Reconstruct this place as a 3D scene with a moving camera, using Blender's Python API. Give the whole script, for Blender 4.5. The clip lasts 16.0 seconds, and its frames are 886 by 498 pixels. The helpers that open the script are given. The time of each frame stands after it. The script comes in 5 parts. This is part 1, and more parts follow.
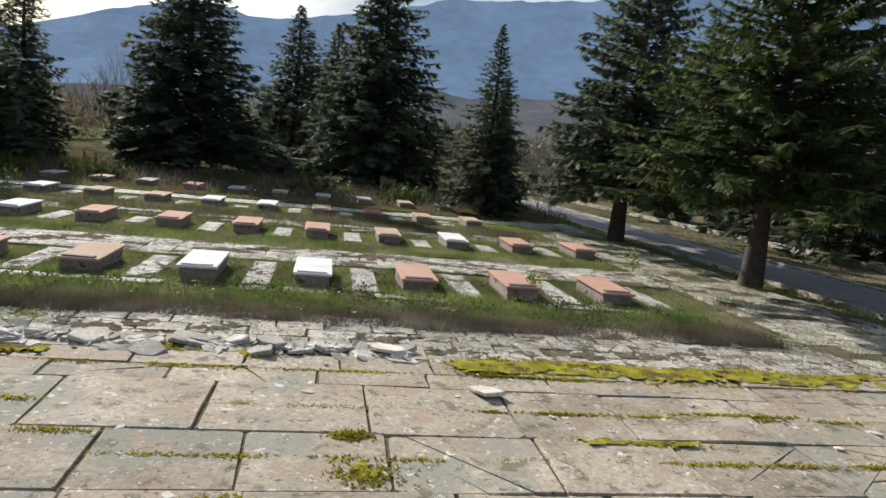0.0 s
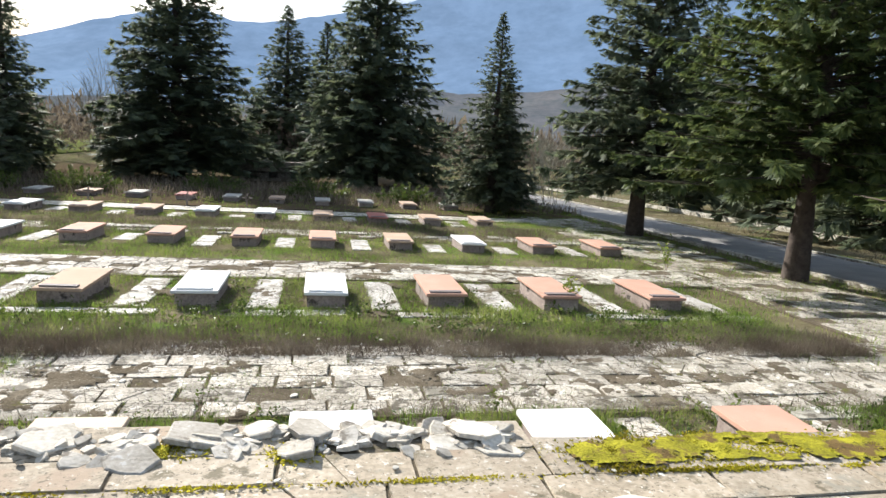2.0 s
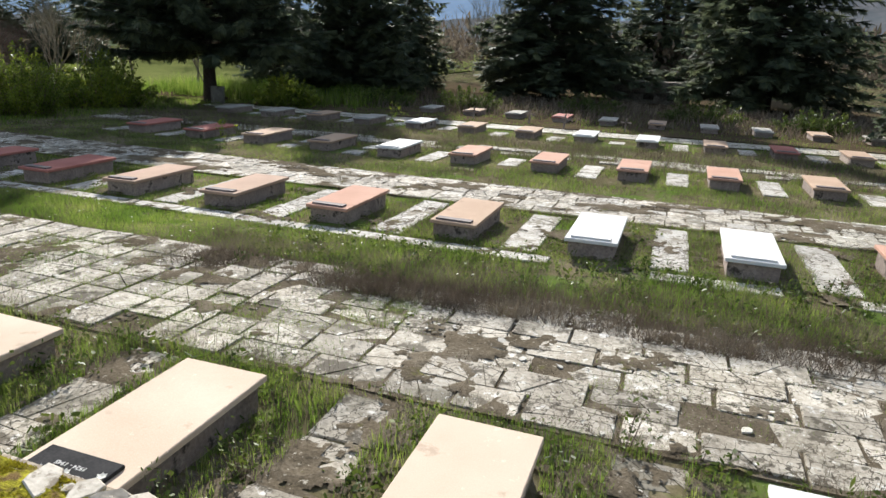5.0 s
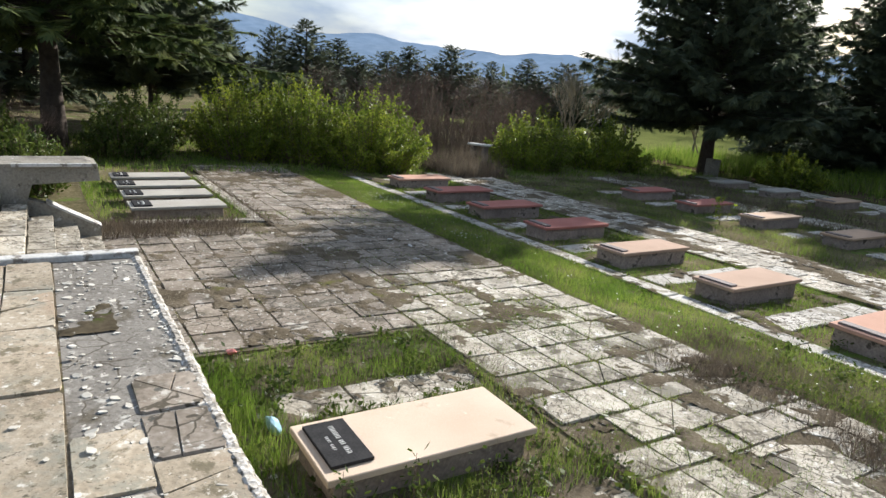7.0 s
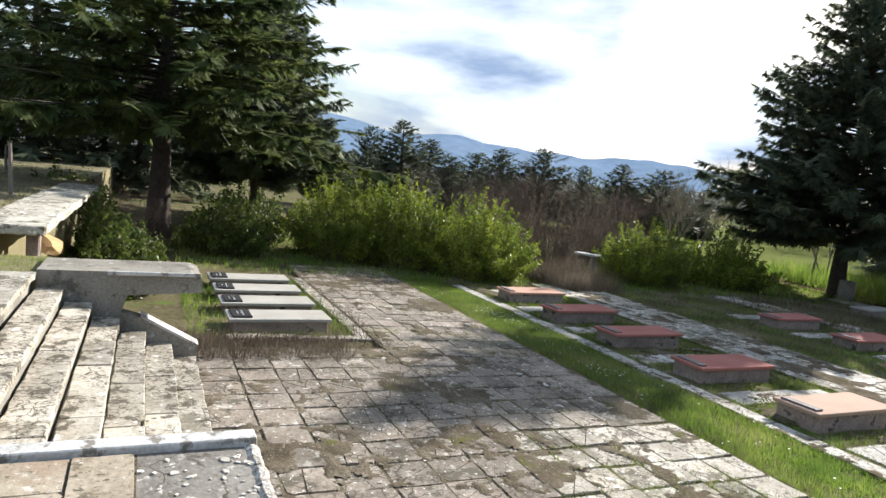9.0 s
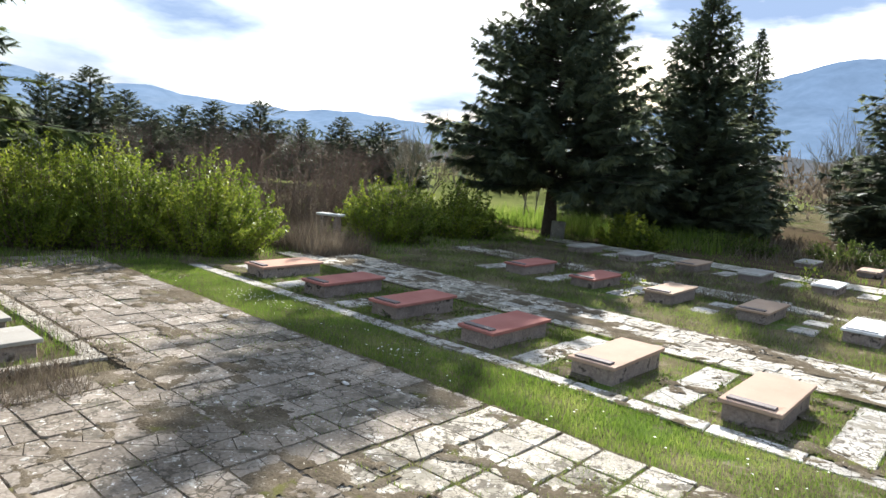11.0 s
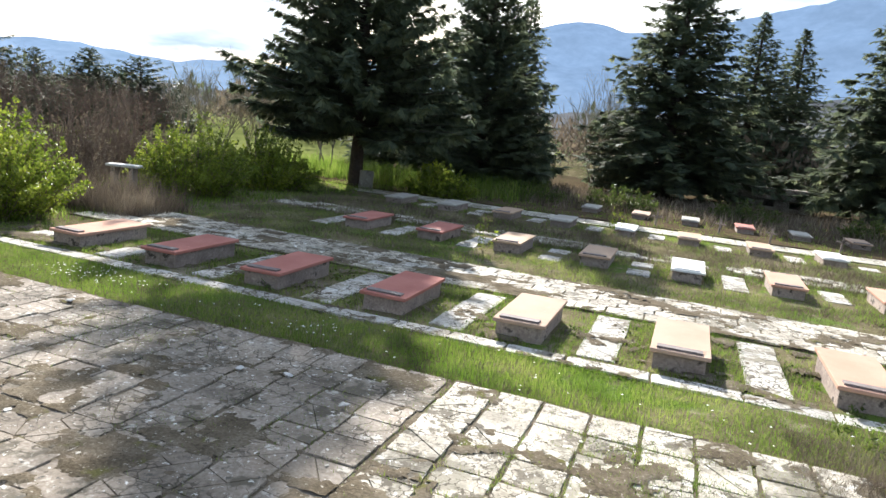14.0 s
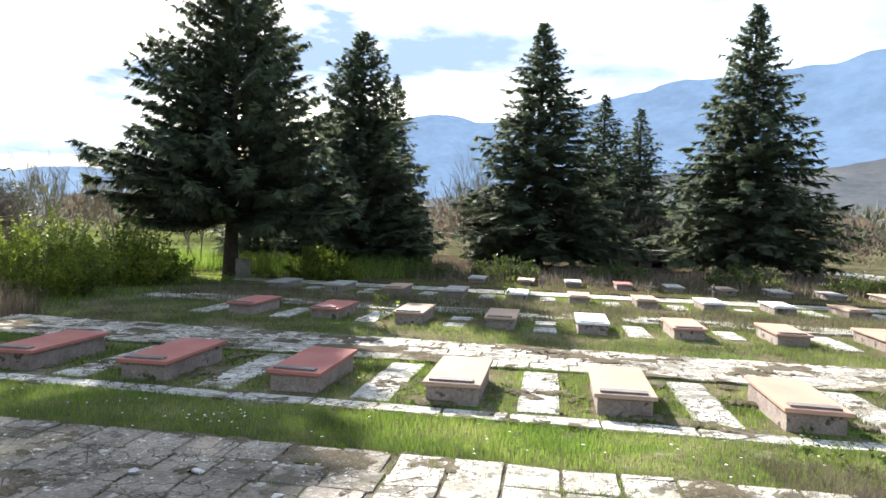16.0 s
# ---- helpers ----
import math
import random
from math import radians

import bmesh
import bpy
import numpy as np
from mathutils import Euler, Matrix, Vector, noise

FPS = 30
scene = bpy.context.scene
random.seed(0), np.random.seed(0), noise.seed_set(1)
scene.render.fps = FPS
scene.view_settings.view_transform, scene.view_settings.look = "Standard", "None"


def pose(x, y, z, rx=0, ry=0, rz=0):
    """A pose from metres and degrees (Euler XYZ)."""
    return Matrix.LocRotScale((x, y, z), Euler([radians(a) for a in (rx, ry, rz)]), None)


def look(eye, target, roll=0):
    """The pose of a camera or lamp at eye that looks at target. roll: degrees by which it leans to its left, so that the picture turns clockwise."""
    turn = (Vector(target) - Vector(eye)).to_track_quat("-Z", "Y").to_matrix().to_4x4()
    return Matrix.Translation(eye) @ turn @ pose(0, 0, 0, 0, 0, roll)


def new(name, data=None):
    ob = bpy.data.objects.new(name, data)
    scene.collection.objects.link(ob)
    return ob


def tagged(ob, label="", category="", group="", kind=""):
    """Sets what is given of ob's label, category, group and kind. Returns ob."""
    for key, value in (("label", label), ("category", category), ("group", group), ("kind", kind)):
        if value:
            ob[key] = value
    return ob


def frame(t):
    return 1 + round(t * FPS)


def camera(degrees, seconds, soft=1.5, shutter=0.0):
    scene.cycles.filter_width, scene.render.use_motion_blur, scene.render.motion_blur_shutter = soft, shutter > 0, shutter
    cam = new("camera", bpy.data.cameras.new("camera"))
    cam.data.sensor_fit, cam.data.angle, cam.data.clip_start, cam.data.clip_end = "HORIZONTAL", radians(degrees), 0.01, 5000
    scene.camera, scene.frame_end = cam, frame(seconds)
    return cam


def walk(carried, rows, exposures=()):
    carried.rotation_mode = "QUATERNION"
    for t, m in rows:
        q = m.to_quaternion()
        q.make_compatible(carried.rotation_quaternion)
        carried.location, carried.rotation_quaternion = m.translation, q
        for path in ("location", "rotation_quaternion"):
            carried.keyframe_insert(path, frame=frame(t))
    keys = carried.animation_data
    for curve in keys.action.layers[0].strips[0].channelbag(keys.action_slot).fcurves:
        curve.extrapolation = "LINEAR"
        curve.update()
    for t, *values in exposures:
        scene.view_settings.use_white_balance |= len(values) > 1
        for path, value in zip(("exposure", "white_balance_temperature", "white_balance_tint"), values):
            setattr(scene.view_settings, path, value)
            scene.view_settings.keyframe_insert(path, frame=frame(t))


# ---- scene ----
cam = camera(67.44, 16.0)
ROWS = [
    (0.0, 20.314, -13.283, 2.812, -10.52, -8.93, 6.01),
    (0.5, 20.296, -12.845, 2.775, -14.32, -5.84, 3.25),
    (1.0, 20.290, -12.444, 2.793, -15.29, -5.45, 1.16),
    (1.5, 20.150, -12.010, 2.757, -14.40, -7.46, 2.07),
    (2.0, 19.996, -11.643, 2.762, -10.92, -9.19, 3.50),
    (2.5, 19.915, -11.214, 2.765, -6.83, -10.07, 2.26),
    (3.0, 19.771, -10.862, 2.722, -1.28, -11.79, 2.13),
    (3.2, 19.660, -10.743, 2.737, 0.28, -12.80, 2.26),
    (5.3, 18.813, -9.350, 2.705, 25.39, -18.49, 1.79),
    (5.5, 18.690, -9.207, 2.673, 30.52, -18.82, 1.57),
    (6.0, 18.380, -8.899, 2.666, 43.12, -18.49, 2.16),
    (6.5, 17.992, -8.763, 2.677, 51.12, -17.35, 2.48),
    (7.0, 17.580, -8.704, 2.669, 58.41, -13.81, 3.85),
    (7.5, 17.064, -8.646, 2.678, 65.32, -10.88, 5.34),
    (8.0, 16.630, -8.687, 2.688, 69.60, -9.53, 6.60),
    (8.2, 16.420, -8.724, 2.682, 69.45, -8.66, 6.79),
    (10.3, 14.179, -8.537, 2.888, 53.00, -5.26, 3.40),
    (10.5, 14.032, -8.482, 2.825, 50.04, -5.58, 3.77),
    (11.0, 13.597, -8.562, 2.807, 40.99, -8.00, 4.15),
    (11.5, 13.176, -8.555, 2.798, 38.74, -8.09, 1.25),
    (12.0, 12.749, -8.569, 2.802, 33.87, -8.16, 1.97),
    (12.5, 12.290, -8.685, 2.825, 29.63, -8.09, 2.51),
    (13.0, 11.773, -8.735, 2.762, 27.08, -8.13, 3.36),
    (13.5, 11.362, -8.908, 2.731, 25.57, -9.91, 4.27),
    (14.0, 11.146, -8.992, 2.679, 19.80, -10.80, 5.70),
    (14.5, 10.982, -8.946, 2.380, 17.77, -9.99, 5.08),
    (15.0, 10.782, -8.863, 2.295, 13.65, -7.58, 4.42),
    (15.5, 10.525, -8.678, 2.254, 12.16, -4.95, 2.67),
    (16.0, 10.387, -8.430, 2.101, 9.39, -2.49, 1.94),
]
EXPOSURES = [(0.0, 0.63), (0.6, 1.12), (2.0, 1.36), (3.0, 1.32), (5.5, 0.99), (7.0, 1.0), (8.5, 1.16), (10.5, 1.48), (13.5, 1.64), (16.0, 1.86)]
walk(cam, [(t, pose(x, y, z, 90 + pitch, 0, yaw) @ pose(0, 0, 0, 0, 0, roll)) for t, x, y, z, yaw, pitch, roll in ROWS], EXPOSURES)

# ---- light ----
SUN_UP, SUN_LEFT = 26.0, 25.5          # degrees over the horizon, degrees from +y towards -x
world = bpy.data.worlds.new("world")
scene.world = world
world.use_nodes = True
wn, wl = world.node_tree.nodes, world.node_tree.links
wn.clear()
sky = wn.new("ShaderNodeTexSky")
sky.sky_type, sky.sun_disc = "NISHITA", False
sky.sun_elevation, sky.sun_rotation = radians(SUN_UP), radians(-SUN_LEFT)
sky.air_density, sky.dust_density = 1.2, 1.5
wcoord = wn.new("ShaderNodeTexCoord")
wmap = wn.new("ShaderNodeMapping")
wmap.inputs["Scale"].default_value = (1.0, 1.0, 3.2)
wmap.inputs["Location"].default_value = (0.35, 0.2, 0.1)
wnoise = wn.new("ShaderNodeTexNoise")
wnoise.inputs["Scale"].default_value, wnoise.inputs["Detail"].default_value, wnoise.inputs["Roughness"].default_value = 2.0, 8.0, 0.55
wramp = wn.new("ShaderNodeValToRGB")
wramp.color_ramp.elements[0].position, wramp.color_ramp.elements[1].position = 0.32, 0.60
wshade = wn.new("ShaderNodeTexNoise")
wshade.inputs["Scale"].default_value, wshade.inputs["Detail"].default_value = 3.0, 6.0
wtone = wn.new("ShaderNodeValToRGB")
wtone.color_ramp.elements[0].position, wtone.color_ramp.elements[0].color = 0.46, (1.9, 2.6, 3.9, 1)
wtone.color_ramp.elements[1].position, wtone.color_ramp.elements[1].color = 0.69, (7.4, 8.0, 8.9, 1)
wmix = wn.new("ShaderNodeMix")
wmix.data_type = "RGBA"
back, wout = wn.new("ShaderNodeBackground"), wn.new("ShaderNodeOutputWorld")
back.inputs["Strength"].default_value = 0.084
wl.new(wcoord.outputs["Generated"], wmap.inputs["Vector"])
wl.new(wmap.outputs["Vector"], wnoise.inputs["Vector"])
wmap_two = wn.new("ShaderNodeMapping")
wmap_two.inputs["Scale"].default_value, wmap_two.inputs["Location"].default_value = (1.0, 1.0, 3.6), (0.3, 2.2, 0.1)
wl.new(wcoord.outputs["Generated"], wmap_two.inputs["Vector"])
wl.new(wmap_two.outputs["Vector"], wshade.inputs["Vector"])
wl.new(wnoise.outputs["Fac"], wramp.inputs["Fac"])
wl.new(wshade.outputs["Fac"], wtone.inputs["Fac"])
wl.new(wramp.outputs["Color"], wmix.inputs["Factor"])
wl.new(sky.outputs["Color"], wmix.inputs[6])
wl.new(wtone.outputs["Color"], wmix.inputs[7])
wl.new(wmix.outputs[2], back.inputs["Color"])
wl.new(back.outputs["Background"], wout.inputs["Surface"])
sun = new("sun", bpy.data.lights.new("sun", "SUN"))
sun.data.energy, sun.data.angle, sun.data.color = 5.0, radians(0.6), (1.0, 0.965, 0.925)
SUN_WAY = Vector((-math.sin(radians(SUN_LEFT)) * math.cos(radians(SUN_UP)), math.cos(radians(SUN_LEFT)) * math.cos(radians(SUN_UP)), math.sin(radians(SUN_UP))))
sun.matrix_world = look(SUN_WAY * 60, (0, 0, 0))


# ---- materials ----
def surface(name, tones, scale=3.0, fine=40.0, rough=0.85, bump=0.3, spots=None, vary=0.0, island=0.0, metal=0.0, depth=0.01, gloss=0.25, cracks=None):
    """tones: dark to light; spots: (colour, scale, threshold) of lichen, stains or wear; vary, island: spread of brightness per object, per loose piece."""
    m = bpy.data.materials.new(name)
    m.use_nodes = True
    n, l = m.node_tree.nodes, m.node_tree.links
    shader = n["Principled BSDF"]
    shader.inputs["Roughness"].default_value, shader.inputs["Metallic"].default_value = rough, metal
    shader.inputs["Specular IOR Level"].default_value = gloss
    where = n.new("ShaderNodeNewGeometry")
    big, small = n.new("ShaderNodeTexNoise"), n.new("ShaderNodeTexNoise")
    big.inputs["Scale"].default_value, big.inputs["Detail"].default_value = scale, 5.0
    small.inputs["Scale"].default_value, small.inputs["Detail"].default_value = fine, 4.0
    both = n.new("ShaderNodeMix")
    both.inputs["Factor"].default_value = 0.45
    ramp = n.new("ShaderNodeValToRGB")
    ramp.color_ramp.elements[0].position, ramp.color_ramp.elements[1].position = 0.34, 0.66
    ramp.color_ramp.elements[0].color, ramp.color_ramp.elements[1].color = (*tones[0], 1), (*tones[-1], 1)
    for k, tone in enumerate(tones[1:-1]):
        ramp.color_ramp.elements.new(0.34 + 0.32 * (k + 1) / (len(tones) - 1)).color = (*tone, 1)
    for tex in (big, small):
        l.new(where.outputs["Position"], tex.inputs["Vector"])
    l.new(big.outputs["Fac"], both.inputs[2])
    l.new(small.outputs["Fac"], both.inputs[3])
    l.new(both.outputs[0], ramp.inputs["Fac"])
    colour = ramp.outputs["Color"]
    for spot, size, edge in spots or ():
        tex, cut, mix = n.new("ShaderNodeTexNoise"), n.new("ShaderNodeValToRGB"), n.new("ShaderNodeMix")
        tex.inputs["Scale"].default_value, tex.inputs["Detail"].default_value = size, 6.0
        tex.inputs["Roughness"].default_value = 0.65
        cut.color_ramp.elements[0].position, cut.color_ramp.elements[1].position = edge, edge + 0.06
        mix.data_type = "RGBA"
        l.new(where.outputs["Position"], tex.inputs["Vector"])
        l.new(tex.outputs["Fac"], cut.inputs["Fac"])
        l.new(cut.outputs["Color"], mix.inputs["Factor"])
        l.new(colour, mix.inputs[6])
        mix.inputs[7].default_value = (*spot, 1)
        colour = mix.outputs[2]
    if cracks:
        bend, warp, cell, line, where_mask, mask, gain, mix = (n.new("ShaderNodeTexNoise"), n.new("ShaderNodeVectorMath"), n.new("ShaderNodeTexVoronoi"), n.new("ShaderNodeValToRGB"),
                                                               n.new("ShaderNodeTexNoise"), n.new("ShaderNodeValToRGB"), n.new("ShaderNodeMath"), n.new("ShaderNodeMix"))
        bend.inputs["Scale"].default_value = cracks[0] * 1.7
        warp.operation = "MULTIPLY_ADD"
        warp.inputs[1].default_value = (0.16, 0.16, 0.16)
        cell.feature = "DISTANCE_TO_EDGE"
        cell.inputs["Scale"].default_value = cracks[0]
        line.color_ramp.elements[0].position, line.color_ramp.elements[1].position = cracks[1] * 0.4, cracks[1]
        line.color_ramp.elements[0].color, line.color_ramp.elements[1].color = (1, 1, 1, 1), (0, 0, 0, 1)
        where_mask.inputs["Scale"].default_value, where_mask.inputs["Detail"].default_value = 1.3, 4.0
        mask.color_ramp.elements[0].position, mask.color_ramp.elements[1].position = cracks[2], cracks[2] + 0.1
        gain.operation = "MULTIPLY"
        mix.data_type = "RGBA"
        mix.inputs[7].default_value = (0.07, 0.058, 0.04, 1)
        l.new(where.outputs["Position"], bend.inputs["Vector"])
        l.new(bend.outputs["Color"], warp.inputs[0])
        l.new(where.outputs["Position"], warp.inputs[2])
        l.new(warp.outputs["Vector"], cell.inputs["Vector"])
        l.new(cell.outputs["Distance"], line.inputs["Fac"])
        l.new(where.outputs["Position"], where_mask.inputs["Vector"])
        l.new(where_mask.outputs["Fac"], mask.inputs["Fac"])
        l.new(line.outputs["Color"], gain.inputs[0])
        l.new(mask.outputs["Color"], gain.inputs[1])
        l.new(gain.outputs[0], mix.inputs["Factor"])
        l.new(colour, mix.inputs[6])
        colour = mix.outputs[2]
    if vary or island:
        hue, span = n.new("ShaderNodeHueSaturation"), n.new("ShaderNodeMapRange")
        chance = n.new("ShaderNodeObjectInfo").outputs["Random"] if vary else where.outputs["Random Per Island"]
        width = vary or island
        span.inputs["To Min"].default_value, span.inputs["To Max"].default_value = 1 - width, 1 + width
        l.new(chance, span.inputs["Value"])
        l.new(span.outputs["Result"], hue.inputs["Value"])
        l.new(colour, hue.inputs["Color"])
        colour = hue.outputs["Color"]
    l.new(colour, shader.inputs["Base Color"])
    if bump:
        relief = n.new("ShaderNodeBump")
        relief.inputs["Strength"].default_value, relief.inputs["Distance"].default_value = bump, depth
        l.new(both.outputs[0], relief.inputs["Height"])
        l.new(relief.outputs["Normal"], shader.inputs["Normal"])
    return m


def leafy(name, tones, rough=0.55, through_light=0.35):
    """Leaves, needles and grass: colour by loose piece, some light passes through."""
    m = bpy.data.materials.new(name)
    m.use_nodes = True
    n, l = m.node_tree.nodes, m.node_tree.links
    shader, out = n["Principled BSDF"], n["Material Output"]
    shader.inputs["Roughness"].default_value = rough
    shader.inputs["Specular IOR Level"].default_value = 0.16
    where, ramp, tex, add = n.new("ShaderNodeNewGeometry"), n.new("ShaderNodeValToRGB"), n.new("ShaderNodeTexNoise"), n.new("ShaderNodeMath")
    tex.inputs["Scale"].default_value, tex.inputs["Detail"].default_value = 0.9, 3.0
    l.new(where.outputs["Position"], tex.inputs["Vector"])
    add.operation = "MULTIPLY_ADD"
    add.inputs[1].default_value = 0.45
    l.new(where.outputs["Random Per Island"], add.inputs[0])
    shift = n.new("ShaderNodeMath")
    shift.operation = "MULTIPLY_ADD"
    shift.inputs[1].default_value, shift.inputs[2].default_value = 1.5, -0.48
    l.new(tex.outputs["Fac"], shift.inputs[0])
    l.new(shift.outputs[0], add.inputs[2])
    ramp.color_ramp.elements[0].position, ramp.color_ramp.elements[1].position = 0.1, 0.9
    ramp.color_ramp.elements[0].color, ramp.color_ramp.elements[1].color = (*tones[0], 1), (*tones[-1], 1)
    for k, tone in enumerate(tones[1:-1]):
        ramp.color_ramp.elements.new(0.1 + 0.8 * (k + 1) / (len(tones) - 1)).color = (*tone, 1)
    l.new(add.outputs[0], ramp.inputs["Fac"])
    l.new(ramp.outputs["Color"], shader.inputs["Base Color"])
    clear, mix = n.new("ShaderNodeBsdfTranslucent"), n.new("ShaderNodeMixShader")
    mix.inputs["Fac"].default_value = through_light
    l.new(ramp.outputs["Color"], clear.inputs["Color"])
    l.new(shader.outputs["BSDF"], mix.inputs[1])
    l.new(clear.outputs["BSDF"], mix.inputs[2])
    l.new(mix.outputs["Shader"], out.inputs["Surface"])
    return m


def distance(name, low, high, scale, haze_glow):
    """A far backdrop of hills: own colour plus painted haze, a noise-mottled emission."""
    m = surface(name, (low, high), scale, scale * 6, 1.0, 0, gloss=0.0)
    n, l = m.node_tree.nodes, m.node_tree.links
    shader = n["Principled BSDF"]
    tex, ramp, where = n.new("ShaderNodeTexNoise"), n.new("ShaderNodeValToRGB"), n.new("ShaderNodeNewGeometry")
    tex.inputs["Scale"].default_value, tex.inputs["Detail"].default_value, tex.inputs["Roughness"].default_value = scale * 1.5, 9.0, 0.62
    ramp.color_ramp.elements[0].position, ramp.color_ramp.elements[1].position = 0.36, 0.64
    ramp.color_ramp.elements[0].color = (*(0.88 * v for v in haze_glow), 1)
    ramp.color_ramp.elements[1].color = (*(1.08 * v for v in haze_glow), 1)
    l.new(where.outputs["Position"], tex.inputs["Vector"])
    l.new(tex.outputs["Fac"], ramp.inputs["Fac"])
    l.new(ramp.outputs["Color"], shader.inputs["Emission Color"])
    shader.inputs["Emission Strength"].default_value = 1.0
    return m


M = {}
LICHEN, DIRT, PALE = (0.40, 0.39, 0.33), (0.10, 0.085, 0.06), (0.62, 0.60, 0.54)
M["ground"] = surface("meadow_soil", ((0.065, 0.056, 0.030), (0.115, 0.10, 0.055), (0.18, 0.15, 0.095)), 0.9, 14, 0.95, 0.6, [((0.21, 0.18, 0.125), 1.7, 0.58), ((0.09, 0.13, 0.03), 0.6, 0.56), ((0.32, 0.29, 0.23), 11.0, 0.64), ((0.05, 0.045, 0.025), 24, 0.60), ((0.24, 0.21, 0.15), 40, 0.62)], depth=0.03, gloss=0.0)
M["dry_lawn"] = surface("dry_lawn", ((0.13, 0.112, 0.055), (0.22, 0.185, 0.10)), 0.9, 20, 1.0, 0.6, [((0.09, 0.10, 0.035), 0.7, 0.57)])
M["field"] = surface("green_field", ((0.085, 0.10, 0.03), (0.145, 0.155, 0.055)), 0.08, 1.5, 1.0, 0.2, gloss=0.0)
M["flag"] = surface("weathered_flagstone", ((0.20, 0.175, 0.13), (0.37, 0.33, 0.262), (0.52, 0.48, 0.40)), 2.2, 26, 0.9, 1.0, [((0.20, 0.18, 0.135), 0.9, 0.55), (PALE, 7, 0.59), (DIRT, 4.0, 0.545), (PALE, 22, 0.63), ((0.11, 0.10, 0.07), 13, 0.59)], vary=0.22, cracks=(7.0, 0.045, 0.42))
M["plaza"] = surface("grimy_paving_slab", ((0.12, 0.096, 0.072), (0.205, 0.17, 0.131), (0.305, 0.262, 0.212)), 2.0, 26, 0.9, 0.8, [(DIRT, 2.4, 0.56), ((0.42, 0.39, 0.33), 4.5, 0.60), (PALE, 16, 0.61), ((0.08, 0.075, 0.06), 12, 0.60)], vary=0.2, cracks=(5.0, 0.05, 0.46))
M["flag_far"] = surface("weathered_paving", ((0.25, 0.23, 0.18), (0.38, 0.35, 0.28), (0.50, 0.47, 0.39)), 2.2, 26, 0.9, 0.5, [((0.20, 0.18, 0.135), 0.9, 0.55), (PALE, 6, 0.58), (DIRT, 3.4, 0.57), ((0.11, 0.10, 0.07), 13, 0.60)], island=0.22, cracks=(6.0, 0.06, 0.44))
M["terrace"] = surface("sandy_terrace_slab", ((0.20, 0.165, 0.115), (0.32, 0.265, 0.19), (0.43, 0.37, 0.285)), 1.8, 30, 0.9, 1.0, [((0.24, 0.225, 0.175), 1.2, 0.54), ((0.30, 0.23, 0.16), 1.7, 0.55), ((0.15, 0.125, 0.08), 6.0, 0.57), ((0.58, 0.55, 0.48), 9, 0.62), ((0.50, 0.45, 0.37), 24, 0.60), ((0.11, 0.095, 0.065), 17, 0.60), ((0.12, 0.10, 0.07), 50, 0.60)], vary=0.12)
M["pale"] = surface("pale_limestone_slab", ((0.29, 0.27, 0.225), (0.41, 0.385, 0.335), (0.52, 0.495, 0.44)), 2.2, 30, 0.9, 0.8, [((0.22, 0.195, 0.145), 2.5, 0.53), ((0.62, 0.60, 0.55), 8, 0.61), ((0.13, 0.115, 0.08), 7, 0.58), ((0.10, 0.09, 0.06), 28, 0.60)], vary=0.18, cracks=(6.0, 0.06, 0.46))
M["concrete"] = surface("old_concrete", ((0.14, 0.125, 0.10), (0.23, 0.21, 0.17), (0.31, 0.285, 0.24)), 1.5, 34, 0.9, 0.5, [((0.46, 0.44, 0.40), 7, 0.61), ((0.12, 0.11, 0.09), 2.4, 0.57), ((0.09, 0.085, 0.07), 14, 0.61)])
M["strip"] = surface("worn_grey_screed", ((0.12, 0.107, 0.09), (0.185, 0.168, 0.142), (0.25, 0.23, 0.198)), 2.5, 40, 0.9, 1.0, [((0.10, 0.085, 0.06), 3.2, 0.60), ((0.50, 0.47, 0.41), 15, 0.60), ((0.42, 0.40, 0.35), 5, 0.62), ((0.09, 0.08, 0.06), 26, 0.60)], cracks=(3.0, 0.02, 0.5))
M["rim"] = surface("whitened_concrete_rim", ((0.36, 0.35, 0.32), (0.60, 0.59, 0.56)), 5, 40, 0.9, 0.6, [((0.20, 0.18, 0.15), 7, 0.55)])
M["edge"] = surface("crumbling_lime_edge", ((0.16, 0.14, 0.115), (0.36, 0.33, 0.28), (0.58, 0.55, 0.50)), 14, 60, 0.95, 1.0, [((0.09, 0.075, 0.055), 22, 0.56), ((0.66, 0.64, 0.60), 30, 0.58)])
M["plinth"] = surface("grave_plinth_stone", ((0.155, 0.12, 0.102), (0.26, 0.205, 0.172), (0.36, 0.295, 0.25)), 3, 30, 0.9, 0.5, [((0.065, 0.052, 0.042), 3, 0.57), ((0.36, 0.31, 0.26), 9, 0.63)], vary=0.16)
M["soil"] = surface("bare_soil", ((0.055, 0.045, 0.03), (0.11, 0.09, 0.06)), 3, 30, 1.0, 0.6, [((0.06, 0.075, 0.02), 2.2, 0.56), ((0.26, 0.23, 0.18), 16, 0.66)], gloss=0.0)
M["earth"] = surface("trodden_earth", ((0.065, 0.053, 0.036), (0.115, 0.094, 0.066), (0.18, 0.152, 0.112)), 3, 34, 1.0, 1.0, [((0.105, 0.10, 0.04), 2.6, 0.60), ((0.36, 0.33, 0.27), 22, 0.61), ((0.05, 0.042, 0.028), 30, 0.60)], depth=0.02, gloss=0.0)
